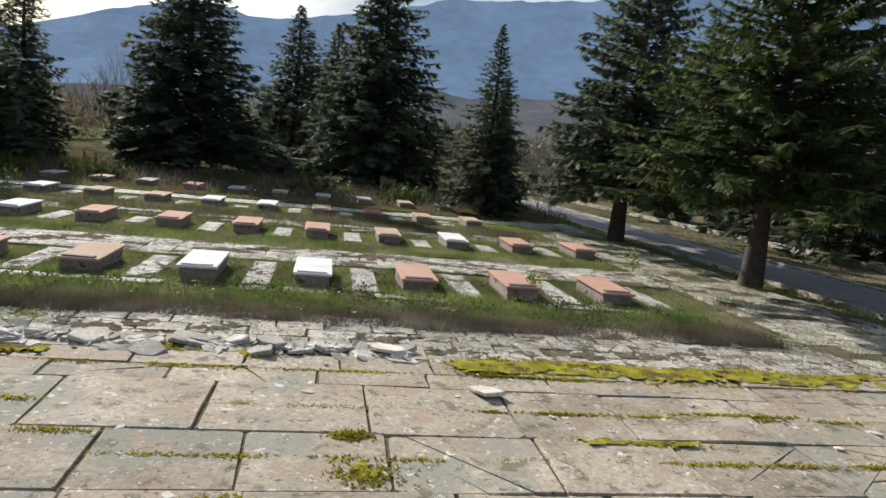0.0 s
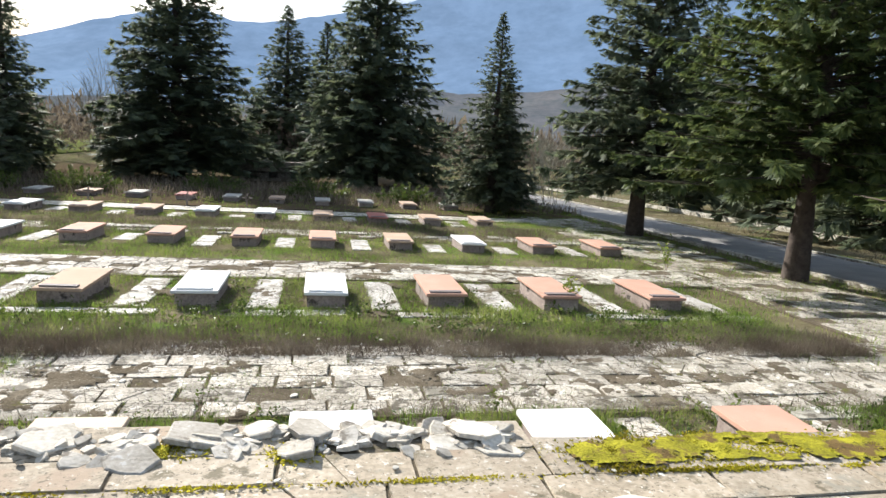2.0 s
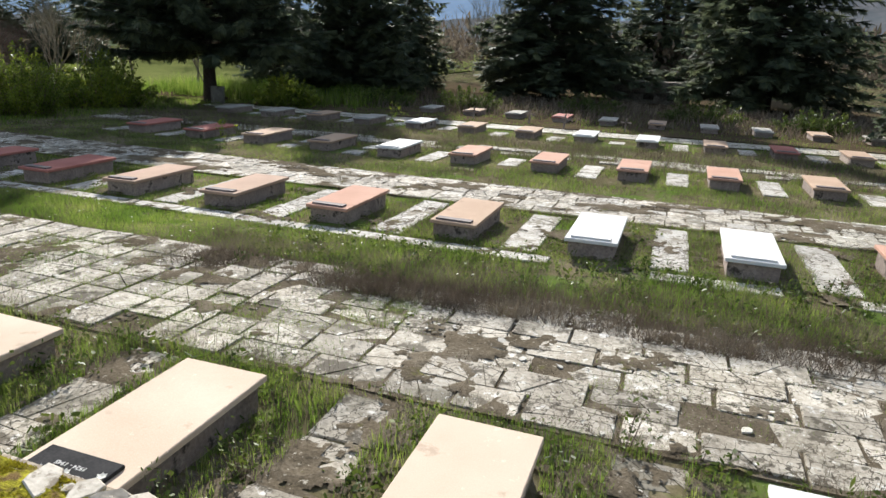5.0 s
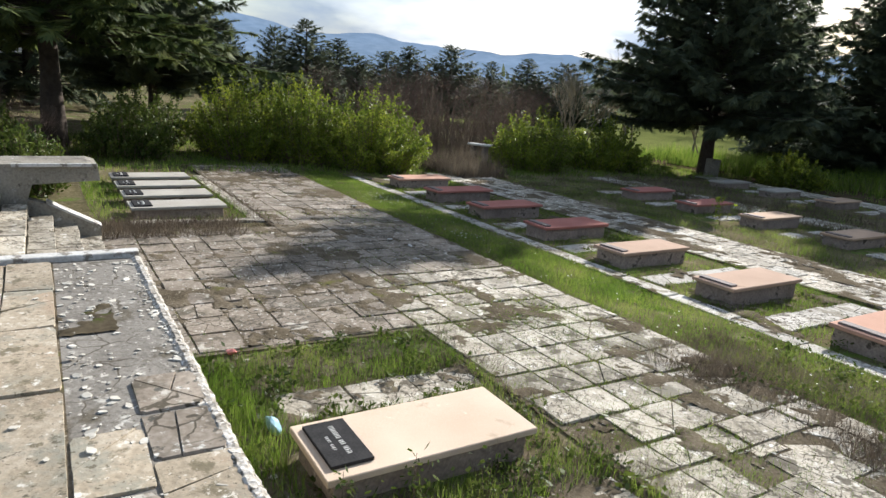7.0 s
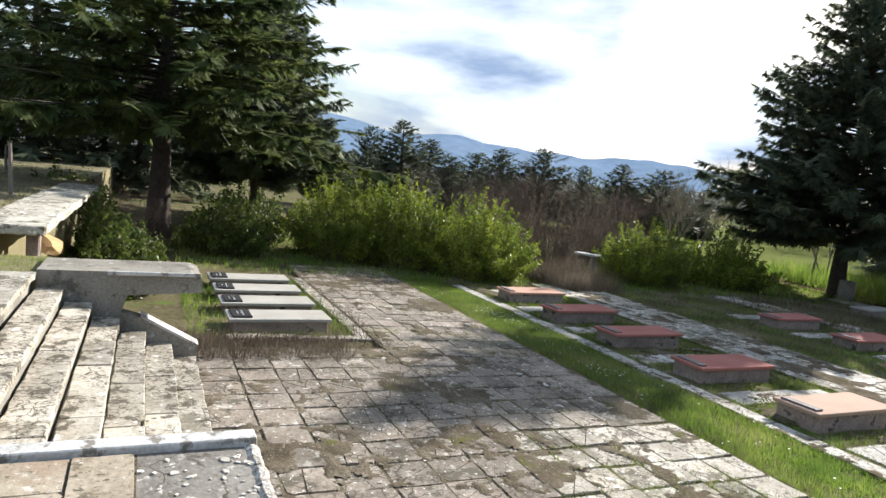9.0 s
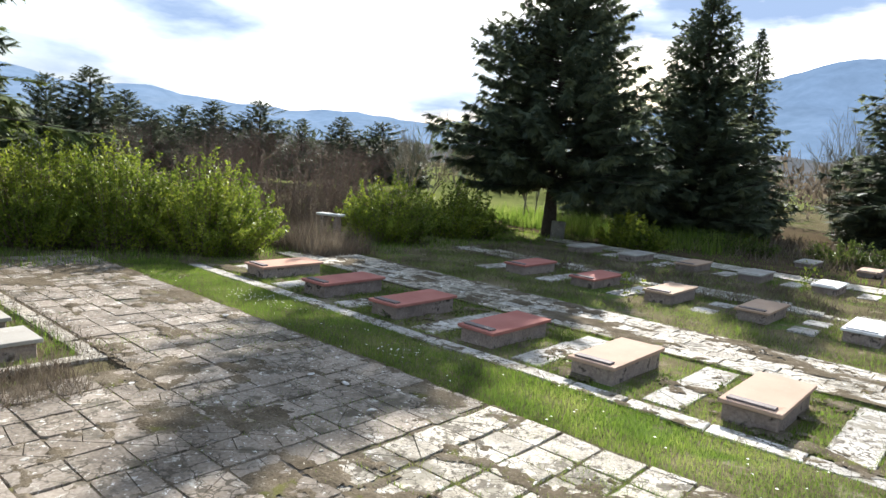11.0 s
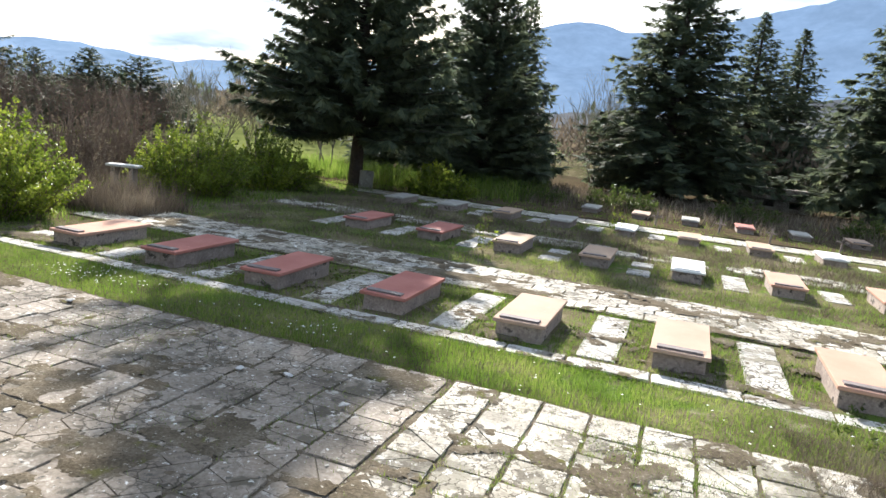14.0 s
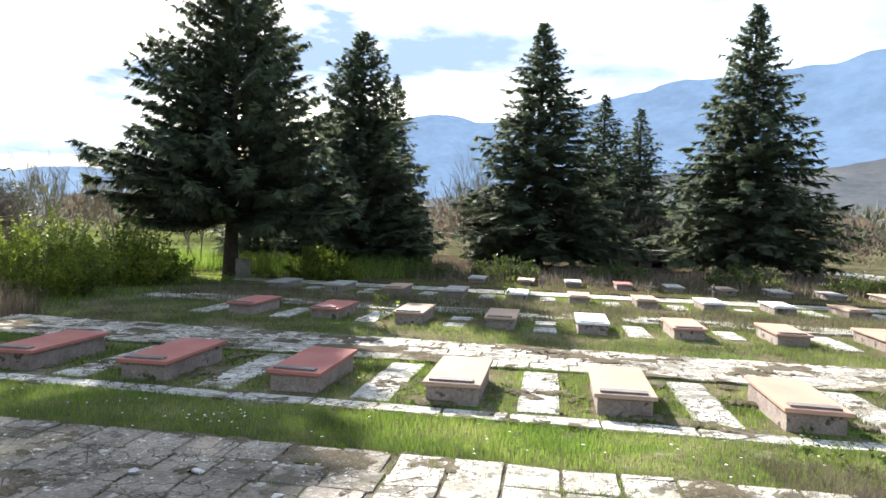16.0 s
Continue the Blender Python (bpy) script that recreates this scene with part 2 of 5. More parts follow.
M["litter"] = surface("needle_litter", ((0.05, 0.038, 0.024), (0.105, 0.08, 0.05)), 1.2, 30, 1.0, 0.6, [((0.06, 0.08, 0.02), 0.8, 0.60)], depth=0.03, gloss=0.0)
M["moss_fine"] = leafy("moss_tips", ((0.13, 0.10, 0.014), (0.31, 0.275, 0.02), (0.47, 0.42, 0.04)), 0.8, 0.5)
M["moss"] = surface("yellow_green_moss", ((0.11, 0.10, 0.015), (0.24, 0.22, 0.022), (0.38, 0.34, 0.03)), 6, 70, 1.0, 1.0, [((0.13, 0.085, 0.035), 5, 0.52), ((0.06, 0.05, 0.02), 16, 0.60)], depth=0.02, gloss=0.05)
M["rubble"] = surface("broken_limestone", ((0.30, 0.265, 0.205), (0.53, 0.485, 0.41)), 5, 40, 0.9, 0.6, [((0.19, 0.16, 0.12), 8, 0.57), ((0.62, 0.60, 0.56), 5, 0.62)], vary=0.28)
M["chip"] = surface("pale_stone_chips", ((0.38, 0.35, 0.29), (0.58, 0.55, 0.48)), 4, 30, 0.9, 0, island=0.25)
M["asphalt"] = surface("grey_asphalt", ((0.145, 0.138, 0.13), (0.23, 0.22, 0.205)), 1.2, 80, 0.85, 0.3, [((0.26, 0.24, 0.20), 1.4, 0.60)])
M["plaque"] = surface("dark_slate_plaque", ((0.020, 0.020, 0.021), (0.045, 0.044, 0.044)), 6, 60, 0.85, 0.2, gloss=0.06)
M["plaque_worn"] = surface("weathered_name_plaque", ((0.13, 0.105, 0.095), (0.23, 0.19, 0.175)), 6, 60, 0.85, 0.3)
M["letters"] = surface("pale_engraving", ((0.55, 0.55, 0.53), (0.65, 0.65, 0.62)), 20, 80, 0.8, 0)
M["bark"] = surface("spruce_bark", ((0.035, 0.026, 0.02), (0.09, 0.07, 0.055)), 7, 50, 0.95, 0.8, depth=0.03)
M["twig"] = surface("bare_twig", ((0.10, 0.065, 0.05), (0.20, 0.15, 0.12)), 4, 40, 0.95, 0)
M["ash"] = surface("grey_twig", ((0.20, 0.17, 0.12), (0.33, 0.30, 0.22)), 4, 40, 0.95, 0)
M["needle"] = leafy("spruce_needles", ((0.062, 0.082, 0.056), (0.11, 0.135, 0.080), (0.185, 0.205, 0.105)), 0.7, 0.5)
M["needle_light"] = leafy("young_spruce_needles", ((0.040, 0.062, 0.026), (0.088, 0.118, 0.040), (0.18, 0.205, 0.062)), 0.6, 0.45)
M["pine"] = leafy("pine_needles", ((0.055, 0.070, 0.044), (0.095, 0.118, 0.066), (0.15, 0.17, 0.09)), 0.6, 0.3)
M["shrub"] = leafy("shrub_leaves", ((0.07, 0.105, 0.016), (0.165, 0.215, 0.028), (0.31, 0.345, 0.045)), 0.5, 0.45)
M["shrub_dark"] = leafy("dark_shrub_leaves", ((0.03, 0.05, 0.012), (0.07, 0.10, 0.02), (0.14, 0.17, 0.035)), 0.5, 0.35)
M["grass"] = leafy("grass_blades", ((0.07, 0.12, 0.02), (0.145, 0.228, 0.03), (0.30, 0.335, 0.09)), 0.5, 0.5)
M["dry"] = leafy("dry_weeds", ((0.07, 0.055, 0.04), (0.14, 0.11, 0.08), (0.25, 0.21, 0.15)), 0.9, 0.25)
M["wood_far"] = leafy("far_bare_twigs", ((0.07, 0.055, 0.042), (0.14, 0.11, 0.08), (0.22, 0.185, 0.13)), 0.9, 0.3)
M["petal"] = leafy("white_petals", ((0.70, 0.70, 0.62), (0.80, 0.80, 0.76)), 0.6, 0.3)
M["wood"] = surface("grey_weathered_wood", ((0.16, 0.13, 0.10), (0.28, 0.24, 0.20)), 6, 60, 0.9, 0.3)
M["plastic"] = surface("crumpled_blue_plastic", ((0.25, 0.45, 0.55), (0.45, 0.65, 0.72)), 9, 60, 0.25, 0.5)
M["can"] = surface("faded_red_litter", ((0.55, 0.12, 0.10), (0.70, 0.30, 0.26)), 9, 60, 0.5, 0.4)
M["sandstone"] = surface("ochre_sandstone", ((0.40, 0.24, 0.10), (0.58, 0.40, 0.20)), 5, 40, 0.9, 0.5)
M["brick"] = surface("red_rubble", ((0.35, 0.10, 0.06), (0.45, 0.17, 0.11)), 9, 60, 0.9, 0.4)
SLAB = {}
for shade, low, high in (("cream", (0.58, 0.45, 0.335), (0.70, 0.565, 0.44)), ("peach", (0.40, 0.275, 0.20), (0.50, 0.355, 0.265)), ("white", (0.66, 0.64, 0.60), (0.80, 0.78, 0.74)), ("tan", (0.42, 0.29, 0.20), (0.53, 0.385, 0.275)),
                         ("orange", (0.47, 0.27, 0.19), (0.57, 0.345, 0.255)), ("red", (0.37, 0.145, 0.115), (0.47, 0.205, 0.165)), ("grey", (0.34, 0.315, 0.27), (0.46, 0.435, 0.38))):
    SLAB[shade] = surface(shade + "_terrazzo_slab", (tuple(0.88 * v for v in low), tuple(0.92 * v for v in high)), 1.6, 120, 0.9, 0.06, [(tuple(0.78 * v for v in low), 2.3, 0.62), (tuple(1.12 * v for v in high), 9.0, 0.64)], gloss=0.06)
# last colour: emission standing in for the air's haze, no real light source
M["hill"] = distance("painted_haze_wooded_hill", (0.025, 0.03, 0.022), (0.075, 0.062, 0.05), 0.03, (0.050, 0.058, 0.074))
M["mountain"] = distance("painted_haze_mountain", (0.03, 0.045, 0.05), (0.085, 0.10, 0.11), 0.004, (0.088, 0.135, 0.215))


# ---- mesh helpers ----
def mesh_of(name, verts, faces, material=None, smooth=False):
    me = bpy.data.meshes.new(name)
    me.from_pydata([tuple(v) for v in verts], [], [tuple(f) for f in faces])
    if material:
        me.materials.append(material)
    if smooth:
        me.polygons.foreach_set("use_smooth", [True] * len(me.polygons))
    me.update()
    return me


def triangles(name, verts, material):
    """A mesh of loose triangles from an array (n, 3, 3)."""
    verts = np.asarray(verts, np.float32)
    count = len(verts)
    me = bpy.data.meshes.new(name)
    me.vertices.add(count * 3)
    me.vertices.foreach_set("co", verts.ravel())
    me.loops.add(count * 3)
    me.loops.foreach_set("vertex_index", np.arange(count * 3, dtype=np.int32))
    me.polygons.add(count)
    me.polygons.foreach_set("loop_start", np.arange(0, count * 3, 3, dtype=np.int32))
    me.update()
    me.materials.append(material)
    return me


def quads(name, verts, material):
    """A mesh of loose four-cornered leaves from an array (n, 4, 3)."""
    verts = np.asarray(verts, np.float32)
    count = len(verts)
    me = bpy.data.meshes.new(name)
    me.vertices.add(count * 4)
    me.vertices.foreach_set("co", verts.ravel())
    me.loops.add(count * 4)
    me.loops.foreach_set("vertex_index", np.arange(count * 4, dtype=np.int32))
    me.polygons.add(count)
    me.polygons.foreach_set("loop_start", np.arange(0, count * 4, 4, dtype=np.int32))
    me.update()
    me.materials.append(material)
    return me


def thing(name, m=None, label="", category="", group="", kind=""):
    ob = new(name)
    ob.empty_display_size = 0.1
    if m is not None:
        ob.matrix_basis = m
    return tagged(ob, label, category, group, kind)


def put(name, me, parent=None, m=None, label=""):
    ob = new(name, me)
    ob.parent = parent
    if m is not None:
        ob.matrix_basis = m
    return tagged(ob, label) if label else ob


def box_bm(x0, x1, y0, y1, z0, z1, bevel=0.0, bm=None):
    bm = bm or bmesh.new()
    made = bmesh.ops.create_cube(bm, size=1.0, matrix=Matrix.LocRotScale(((x0 + x1) / 2, (y0 + y1) / 2, (z0 + z1) / 2), None, (x1 - x0, y1 - y0, z1 - z0)))
    if bevel:
        edges = list({e for v in made["verts"] for e in v.link_edges})
        bmesh.ops.bevel(bm, geom=edges, offset=bevel, segments=1, affect="EDGES")
    return bm


def done(name, bm, material, parent=None, label="", m=None, smooth=False):
    me = bpy.data.meshes.new(name)
    bm.to_mesh(me)
    bm.free()
    me.materials.append(material)
    if smooth:
        me.polygons.foreach_set("use_smooth", [True] * len(me.polygons))
    return put(name, me, parent, m, label)


def roughen(bm, amount, size=3.0, axes=(1, 1, 1)):
    for v in bm.verts:
        shift = noise.noise_vector(v.co * size)
        v.co += Vector((shift.x * axes[0], shift.y * axes[1], shift.z * axes[2])) * amount


def sticks(segments, sides=3):
    """Tapered sticks: (a, b, radius at a, radius at b)."""
    verts, faces = [], []
    for a, b, ra, rb in segments:
        a, b = Vector(a), Vector(b)
        way = b - a
        if way.length < 1e-6:
            continue
        turn = way.to_track_quat("Z", "Y")
        base = len(verts)
        for p, r in ((a, ra), (b, rb)):
            for k in range(sides):
                verts.append(p + turn @ Vector((r * math.cos(k * math.tau / sides), r * math.sin(k * math.tau / sides), 0)))
        for k in range(sides):
            faces.append((base + k, base + (k + 1) % sides, base + sides + (k + 1) % sides, base + sides + k))
    return verts, faces


def ground_z(x, y):
    """The meadow falls gently away from the terrace."""
    return -0.285 - 0.0225 * min(y, 70.0)


COLUMN, SLAB_W, SLAB_L = 2.2, 0.776, 1.744
UPPER = 1.55      # the higher terrace beyond the stairs
TERRACE, EDGE, END = 1.15, -8.07, 11.6      # the terrace's height, its front edge, the end where the stairs begin
SET_BACK, BACK_EDGE = 21.2, -8.30      # from here on the outer course of slabs is gone

# ---- ground ----
def spread(lo, hi, step, far):
    mid = list(np.arange(lo, hi + 1e-6, step))
    down, up, gap = [lo], [hi], step
    while up[-1] < far:
        gap *= 1.35
        up.append(up[-1] + gap)
        down.append(down[-1] - gap)
    return down[:0:-1] + mid + up[1:]


xs, ys = spread(-12, 42, 0.6, 3500), spread(-16, 30, 0.6, 3500)
verts = [(x, y, ground_z(x, y) + (0.03 * noise.noise(Vector((x * 0.7, y * 0.7, 0))) - 0.012 if -30 < x < 60 and -20 < y < 50 else -0.1)) for y in ys for x in xs]
faces = [(j * len(xs) + i, j * len(xs) + i + 1, (j + 1) * len(xs) + i + 1, (j + 1) * len(xs) + i) for j in range(len(ys) - 1) for i in range(len(xs) - 1)]
tagged(put("ground", mesh_of("ground", verts, faces, M["ground"], True)), "uneven meadow with patchy grass and bare soil", "ground", kind="structure")


def slab_sheet(name, x0, x1, y0, y1, lift, material, label, step=0.5, rough=0.01):
    """A solid sheet laid on the ground."""
    nx, ny = max(2, int((x1 - x0) / step) + 1), max(2, int((y1 - y0) / step) + 1)
    vs = []
    for j in range(ny):
        for i in range(nx):
            x, y = x0 + (x1 - x0) * i / (nx - 1), y0 + (y1 - y0) * j / (ny - 1)
            vs.append((x, y, ground_z(x, y) + lift + rough * noise.noise(Vector((x * 1.7, y * 1.7, 3)))))
    fs = [(j * nx + i, j * nx + i + 1, (j + 1) * nx + i + 1, (j + 1) * nx + i) for j in range(ny - 1) for i in range(nx - 1)]
    rim = [i for i in range(nx)] + [j * nx + nx - 1 for j in range(1, ny)] + [(ny - 1) * nx + i for i in range(nx - 2, -1, -1)] + [j * nx for j in range(ny - 2, 0, -1)]
    low = len(vs)
    vs += [(vs[k][0], vs[k][1], vs[k][2] - 0.25) for k in rim]
    fs += [(rim[k], low + k, low + (k + 1) % len(rim), rim[(k + 1) % len(rim)]) for k in range(len(rim))]
    return tagged(put(name, mesh_of(name, vs, fs, material, False)), label, kind="structure")


road = slab_sheet("road", 34.2, 37.9, -40, 60, 0.03, M["asphalt"], "grey asphalt lane with worn dusty patches", 1.0)
for k, x in enumerate((33.95, 37.9)):
    slab_sheet(f"kerb_{k + 1}", x, x + 0.22, -40, 60, 0.10, M["flag_far"], "pale concrete kerb beside the lane", 1.0, 0.02)
slab_sheet("kerb_3", 43.0, 43.4, -40, 60, 0.25, M["flag_far"], "pale concrete kerb of the far verge", 1.0, 0.03)

for k, (x0, x1, y0, y1) in enumerate(((-3.6, 29.6, -5.0, -2.1), (5.3, 11.15, -8.05, -5.0), (-2.6, 30.1, 2.6, 4.9), (-3, 31, 16.95, 18.85), (29.4, 33.1, -8.0, 20.1))):
    slab_sheet(f"path_bed_{k + 1}", x0, x1, y0, y1, 0.017, M["earth"], "dry earth in the joints between flagstones", 0.5, 0.003)
slab_sheet("field", -160, -14, 24, 260, 0.06, M["field"], "bright green field beyond the thicket", 6.0, 0.05)
slab_sheet("needle_floor", -30, 33.0, 19.2, 62, 0.03, M["litter"], "brown needle litter and earth under the spruces", 1.0, 0.03)

# ---- terrace and stairs ----
bm = box_bm(END, SET_BACK, -40, EDGE - 0.05, -0.6, TERRACE - 0.013)
box_bm(SET_BACK, 60, -40, BACK_EDGE - 0.05, -0.6, TERRACE - 0.013, 0, bm)
tagged(done("terrace_base", bm, M["earth"]), "packed earth under the terrace slabs", kind="structure")
bm = bmesh.new()
box_bm(END, SET_BACK, EDGE - 0.16, EDGE, -0.6, TERRACE - 0.05, 0, bm)
box_bm(SET_BACK + 0.01, 60, BACK_EDGE - 0.16, BACK_EDGE, -0.6, TERRACE - 0.05, 0, bm)
bmesh.ops.subdivide_edges(bm, edges=[e for e in bm.edges if abs(e.verts[0].co.x - e.verts[1].co.x) > 5], cuts=140, use_grid_fill=True)
roughen(bm, 0.03, 4.0, (0, 1, 1))
tagged(done("retaining_wall", bm, M["concrete"]), "rough concrete retaining wall with a crumbled top", kind="structure")
bm = box_bm(4.95, 6.32, -40, -9.87, -0.6, TERRACE - 0.02)
tagged(done("lower_lawn", bm, M["dry_lawn"]), "mossy strip of lawn beside the head of the stairs", kind="structure")
bm = box_bm(-60, 4.9, -40, -10.5, -0.6, UPPER - 0.05)
tagged(done("terrace_lawn", bm, M["dry_lawn"]), "dry lawn on a higher terrace beyond the stairs", kind="structure")
bm = box_bm(END + 0.06, END + 0.2, -14.0, EDGE, TERRACE - 0.1, TERRACE + 0.035, 0.008)
tagged(done("terrace_end_rim", bm, M["rim"]), "white worn concrete rim at the head of the stairs", kind="structure")

stairs = thing("staircase", None, "wide weathered stone stairs with cracked treads", "stairs", kind="structure")
RISE, GO, TOP_Y, FOOT = 0.18, 0.31, -9.87, 6.33
done("stair_base", box_bm(FOOT + 0.03, END, -14.0, TOP_Y - 0.05, -0.6, TERRACE - 0.06), M["concrete"], stairs)
for k in range(1, 7):
    z, y0 = TERRACE - RISE * k, TOP_Y + GO * (k - 1)
    done("step_core", box_bm(FOOT + 0.03, END, y0 - 0.02, y0 + GO - 0.03, -0.6, z - 0.055), M["concrete"], stairs)
rng = random.Random(5)
for k in range(0, 7):
    z, y0 = TERRACE - RISE * k, TOP_Y + GO * (k - 1)
    x = FOOT
    while x < END - 0.3:
        w = min(rng.uniform(0.8, 1.5), END - x)
        if END - x - w < 0.35:
            w = END - x
        bm = box_bm(x + 0.006, x + w - 0.006, y0 - (0.9 if k == 0 else 0.0), y0 + GO, z - 0.07, z + rng.uniform(-0.006, 0.006), 0.008)
        bmesh.ops.subdivide_edges(bm, edges=[e for e in bm.edges if abs(e.verts[0].co.x - e.verts[1].co.x) > 0.4], cuts=7)
        roughen(bm, 0.016, 6.0, (0.2, 1, 0.5))
        if rng.random() < 0.35:
            for v in bm.verts:
                if v.co.y > y0 + GO - 0.02 and v.co.x > x + w - 0.2:
                    v.co.y -= rng.uniform(0.04, 0.12)
        done("tread", bm, M["flag"], stairs)
        x += w
wing = thing("stair_flank", None, "concrete flank of the stairs with a cantilevered slab", "stair wall", kind="structure")
prof = [(-9.87, 1.18), (-8.12, 1.18), (-7.99, 1.14), (-7.97, 0.93), (-8.86, 0.88), (-8.95, 0.60), (-8.95, 0.0), (-9.87, 0.0)]
def extrude_profile(points, x0, x1):
    n = len(points)
    vs = [(x0, y, z) for y, z in points] + [(x1, y, z) for y, z in points]
    return vs, [tuple(range(n - 1, -1, -1)), tuple(range(n, 2 * n))] + [(k, (k + 1) % n, n + (k + 1) % n, n + k) for k in range(n)]
put("cantilever_slab", mesh_of("cantilever_slab", *extrude_profile(prof, 5.35, 6.32), M["concrete"]), wing)
put("stringer", mesh_of("stringer", *extrude_profile([(-8.94, 0.66), (-8.70, 0.59), (-8.0, 0.20), (-7.97, -0.35), (-8.94, -0.35)], 6.08, 6.31), M["concrete"]), wing)
put("stringer_cap", mesh_of("stringer_cap", *extrude_profile([(-8.70, 0.63), (-7.98, 0.225), (-7.98, 0.19), (-8.70, 0.592)], 6.06, 6.33), M["rim"]), wing)
done("slab_rim", box_bm(6.322, 6.37, -9.1, -8.0, 1.14, 1.19, 0.006), M["rim"], wing)
ledge = thing("raised_ledge", None, "long cracked concrete ledge at the edge of the dry lawn", "ledge", kind="structure")
bm = box_bm(-6.5, 5.0, -10.9, -9.95, UPPER - 0.14, UPPER, 0.02)
bmesh.ops.subdivide_edges(bm, edges=[e for e in bm.edges if abs(e.verts[0].co.x - e.verts[1].co.x) > 5], cuts=30)
roughen(bm, 0.035, 2.0)
done("ledge_slab", bm, M["flag_far"], ledge)
done("ledge_support", box_bm(4.62, 4.85, -10.85, -10.66, 0.9, UPPER - 0.13, 0.02), M["rim"], ledge)
done("ledge_support", box_bm(4.5, 4.66, -10.22, -10.05, -0.3, UPPER - 0.13, 0.02), M["plinth"], ledge)
for x, y, h in ((-1.2, -11.35, 1.1), (-12.0, -13.2, 0.9)):
    bm = bmesh.new()
    bmesh.ops.create_cone(bm, cap_ends=True, segments=7, radius1=0.05, radius2=0.035, depth=h)
    bmesh.ops.subdivide_edges(bm, edges=[e for e in bm.edges if abs(e.verts[0].co.z - e.verts[1].co.z) > 0.5], cuts=5)
    roughen(bm, 0.025, 2.5)
    tagged(done("wooden_post", bm, M["wood"], None, "", pose(x, y, UPPER - 0.08 + h / 2, 3, 2, 0)), "crooked weathered wooden post on the dry lawn", "post")


# ---- graves ----
BLOCKED = []      # footprints kept free of grass: x0, x1, y0, y1
PLINTHS = {}


def lettering(line, size, m, parent):
    """Flat engraved letters, centred."""
    font = bpy.data.curves.new("lettering", "FONT")
    font.body, font.size, font.align_x, font.extrude, font.resolution_u = line, size, "CENTER", 0.0008, 2
    holder = bpy.data.objects.new("lettering_source", font)
    me = bpy.data.meshes.new_from_object(holder)
    bpy.data.objects.remove(holder)
    me.materials.clear()
    me.materials.append(M["letters"])
    put("inscription", me, parent, m)


def grave(row, column, x, y, top, shade, plaque=True, words=False, label="", length=SLAB_L, w=SLAB_W, tilt=0.0):
    """A low plinth with an overhanging polished slab and a small raised plaque at its foot end."""
    high = top - ground_z(x, y + length / 2)
    g = thing("grave", pose(x, y, top, 0, tilt, 0), label, "grave", "graves in rows")
    bm = box_bm(0.05, w - 0.05, 0.06, length - 0.06, -high - 0.12, -0.055, 0.01)
    roughen(bm, 0.012, 4.0 + column * 0.37)
    done("plinth", bm, M["plinth"], g)
    done("slab", box_bm(0, w, 0, length, -0.055, 0, 0.007), SLAB[shade], g)
    if plaque:
        p = done("plaque", box_bm(0.08, w - 0.11, 0.07, 0.39 if words else 0.21, 0.0, 0.028, 0.004), M["plaque"] if words else SLAB[shade] if shade in ("white", "grey") else M["plaque_worn"], g, "dark slate name plaque" if words else "" if shade in ("white", "grey") else "weathered brown name plaque")
        bm = bmesh.new()
        rr = random.Random(column * 7 + len(row))
        for line, (yy, hh, x0, x1) in enumerate(((0.255, 0.038, 0.17, w - 0.21), (0.175, 0.024, 0.27, w - 0.30))):
            xx = x0
            while xx < x1:
                ww = rr.uniform(0.009, 0.018)
                if rr.random() > 0.14:
                    box_bm(xx, xx + ww * 0.5, yy - hh / 2, yy + hh / 2, 0.028, 0.0295, 0, bm)
                xx += ww + 0.008
        if words == "text":
            bm.free()
            for k, (line, size, yy) in enumerate((("AVDYL KAMON \u00c7ELAJ", 0.062, 0.195), ("1924 - 1945", 0.05, 0.275))):
                lettering(line, size, pose((w - 0.03) / 2, yy, 0.0285, 0, 0, 180), p)
        elif words:
            tagged(done("inscription", bm, M["letters"], p), kind="stuff")
        else:
            bm.free()
    BLOCKED.append((x - 0.02, x + w + 0.02, y - 0.02, y + length + 0.02))
    return g


NAMES = {"cream": "cream", "peach": "pale peach", "white": "white", "tan": "tan", "orange": "orange-pink", "red": "brick-red", "grey": "pale grey"}
ROW_SHADES = {
    "a": ("orange red red red peach peach orange tan white white orange orange orange".split(), 0, 0.0, 0.0),
    "b": ("red red tan tan white orange orange orange orange tan white orange orange".split(), 1, 7.33, -0.175),
    "c": ("grey grey tan grey white tan tan white white tan red tan tan".split(), 0, 14.6, -0.36),
    "d": ("grey tan grey red grey tan grey grey tan grey".split(), 3, 21.9, -0.51),
    "n": ("cream cream cream white white orange orange".split(), 6, -7.28, 0.137),
}
for row, (shades, first, y, top) in ROW_SHADES.items():
    for k, shade in enumerate(shades):
        col = first + k
        rr = random.Random(col * 13 + ord(row))
        grave(row, col, col * COLUMN  + rr.uniform(-0.03, 0.03), y + rr.uniform(-0.03, 0.03), top + rr.uniform(-0.01, 0.01), shade, True, ("text" if col == 7 else True) if row == "n" else False,
              f"low grave with a {NAMES[shade]} polished slab on a stone plinth", tilt=rr.uniform(-0.8, 0.8))
for k, x in enumerate((3.52, 2.24, 0.97, -0.32)):
    grave("q", k + 20, x, -7.36, 0.09, "grey", True, True, "low grave with a pale grey lichened slab beside the stairs")

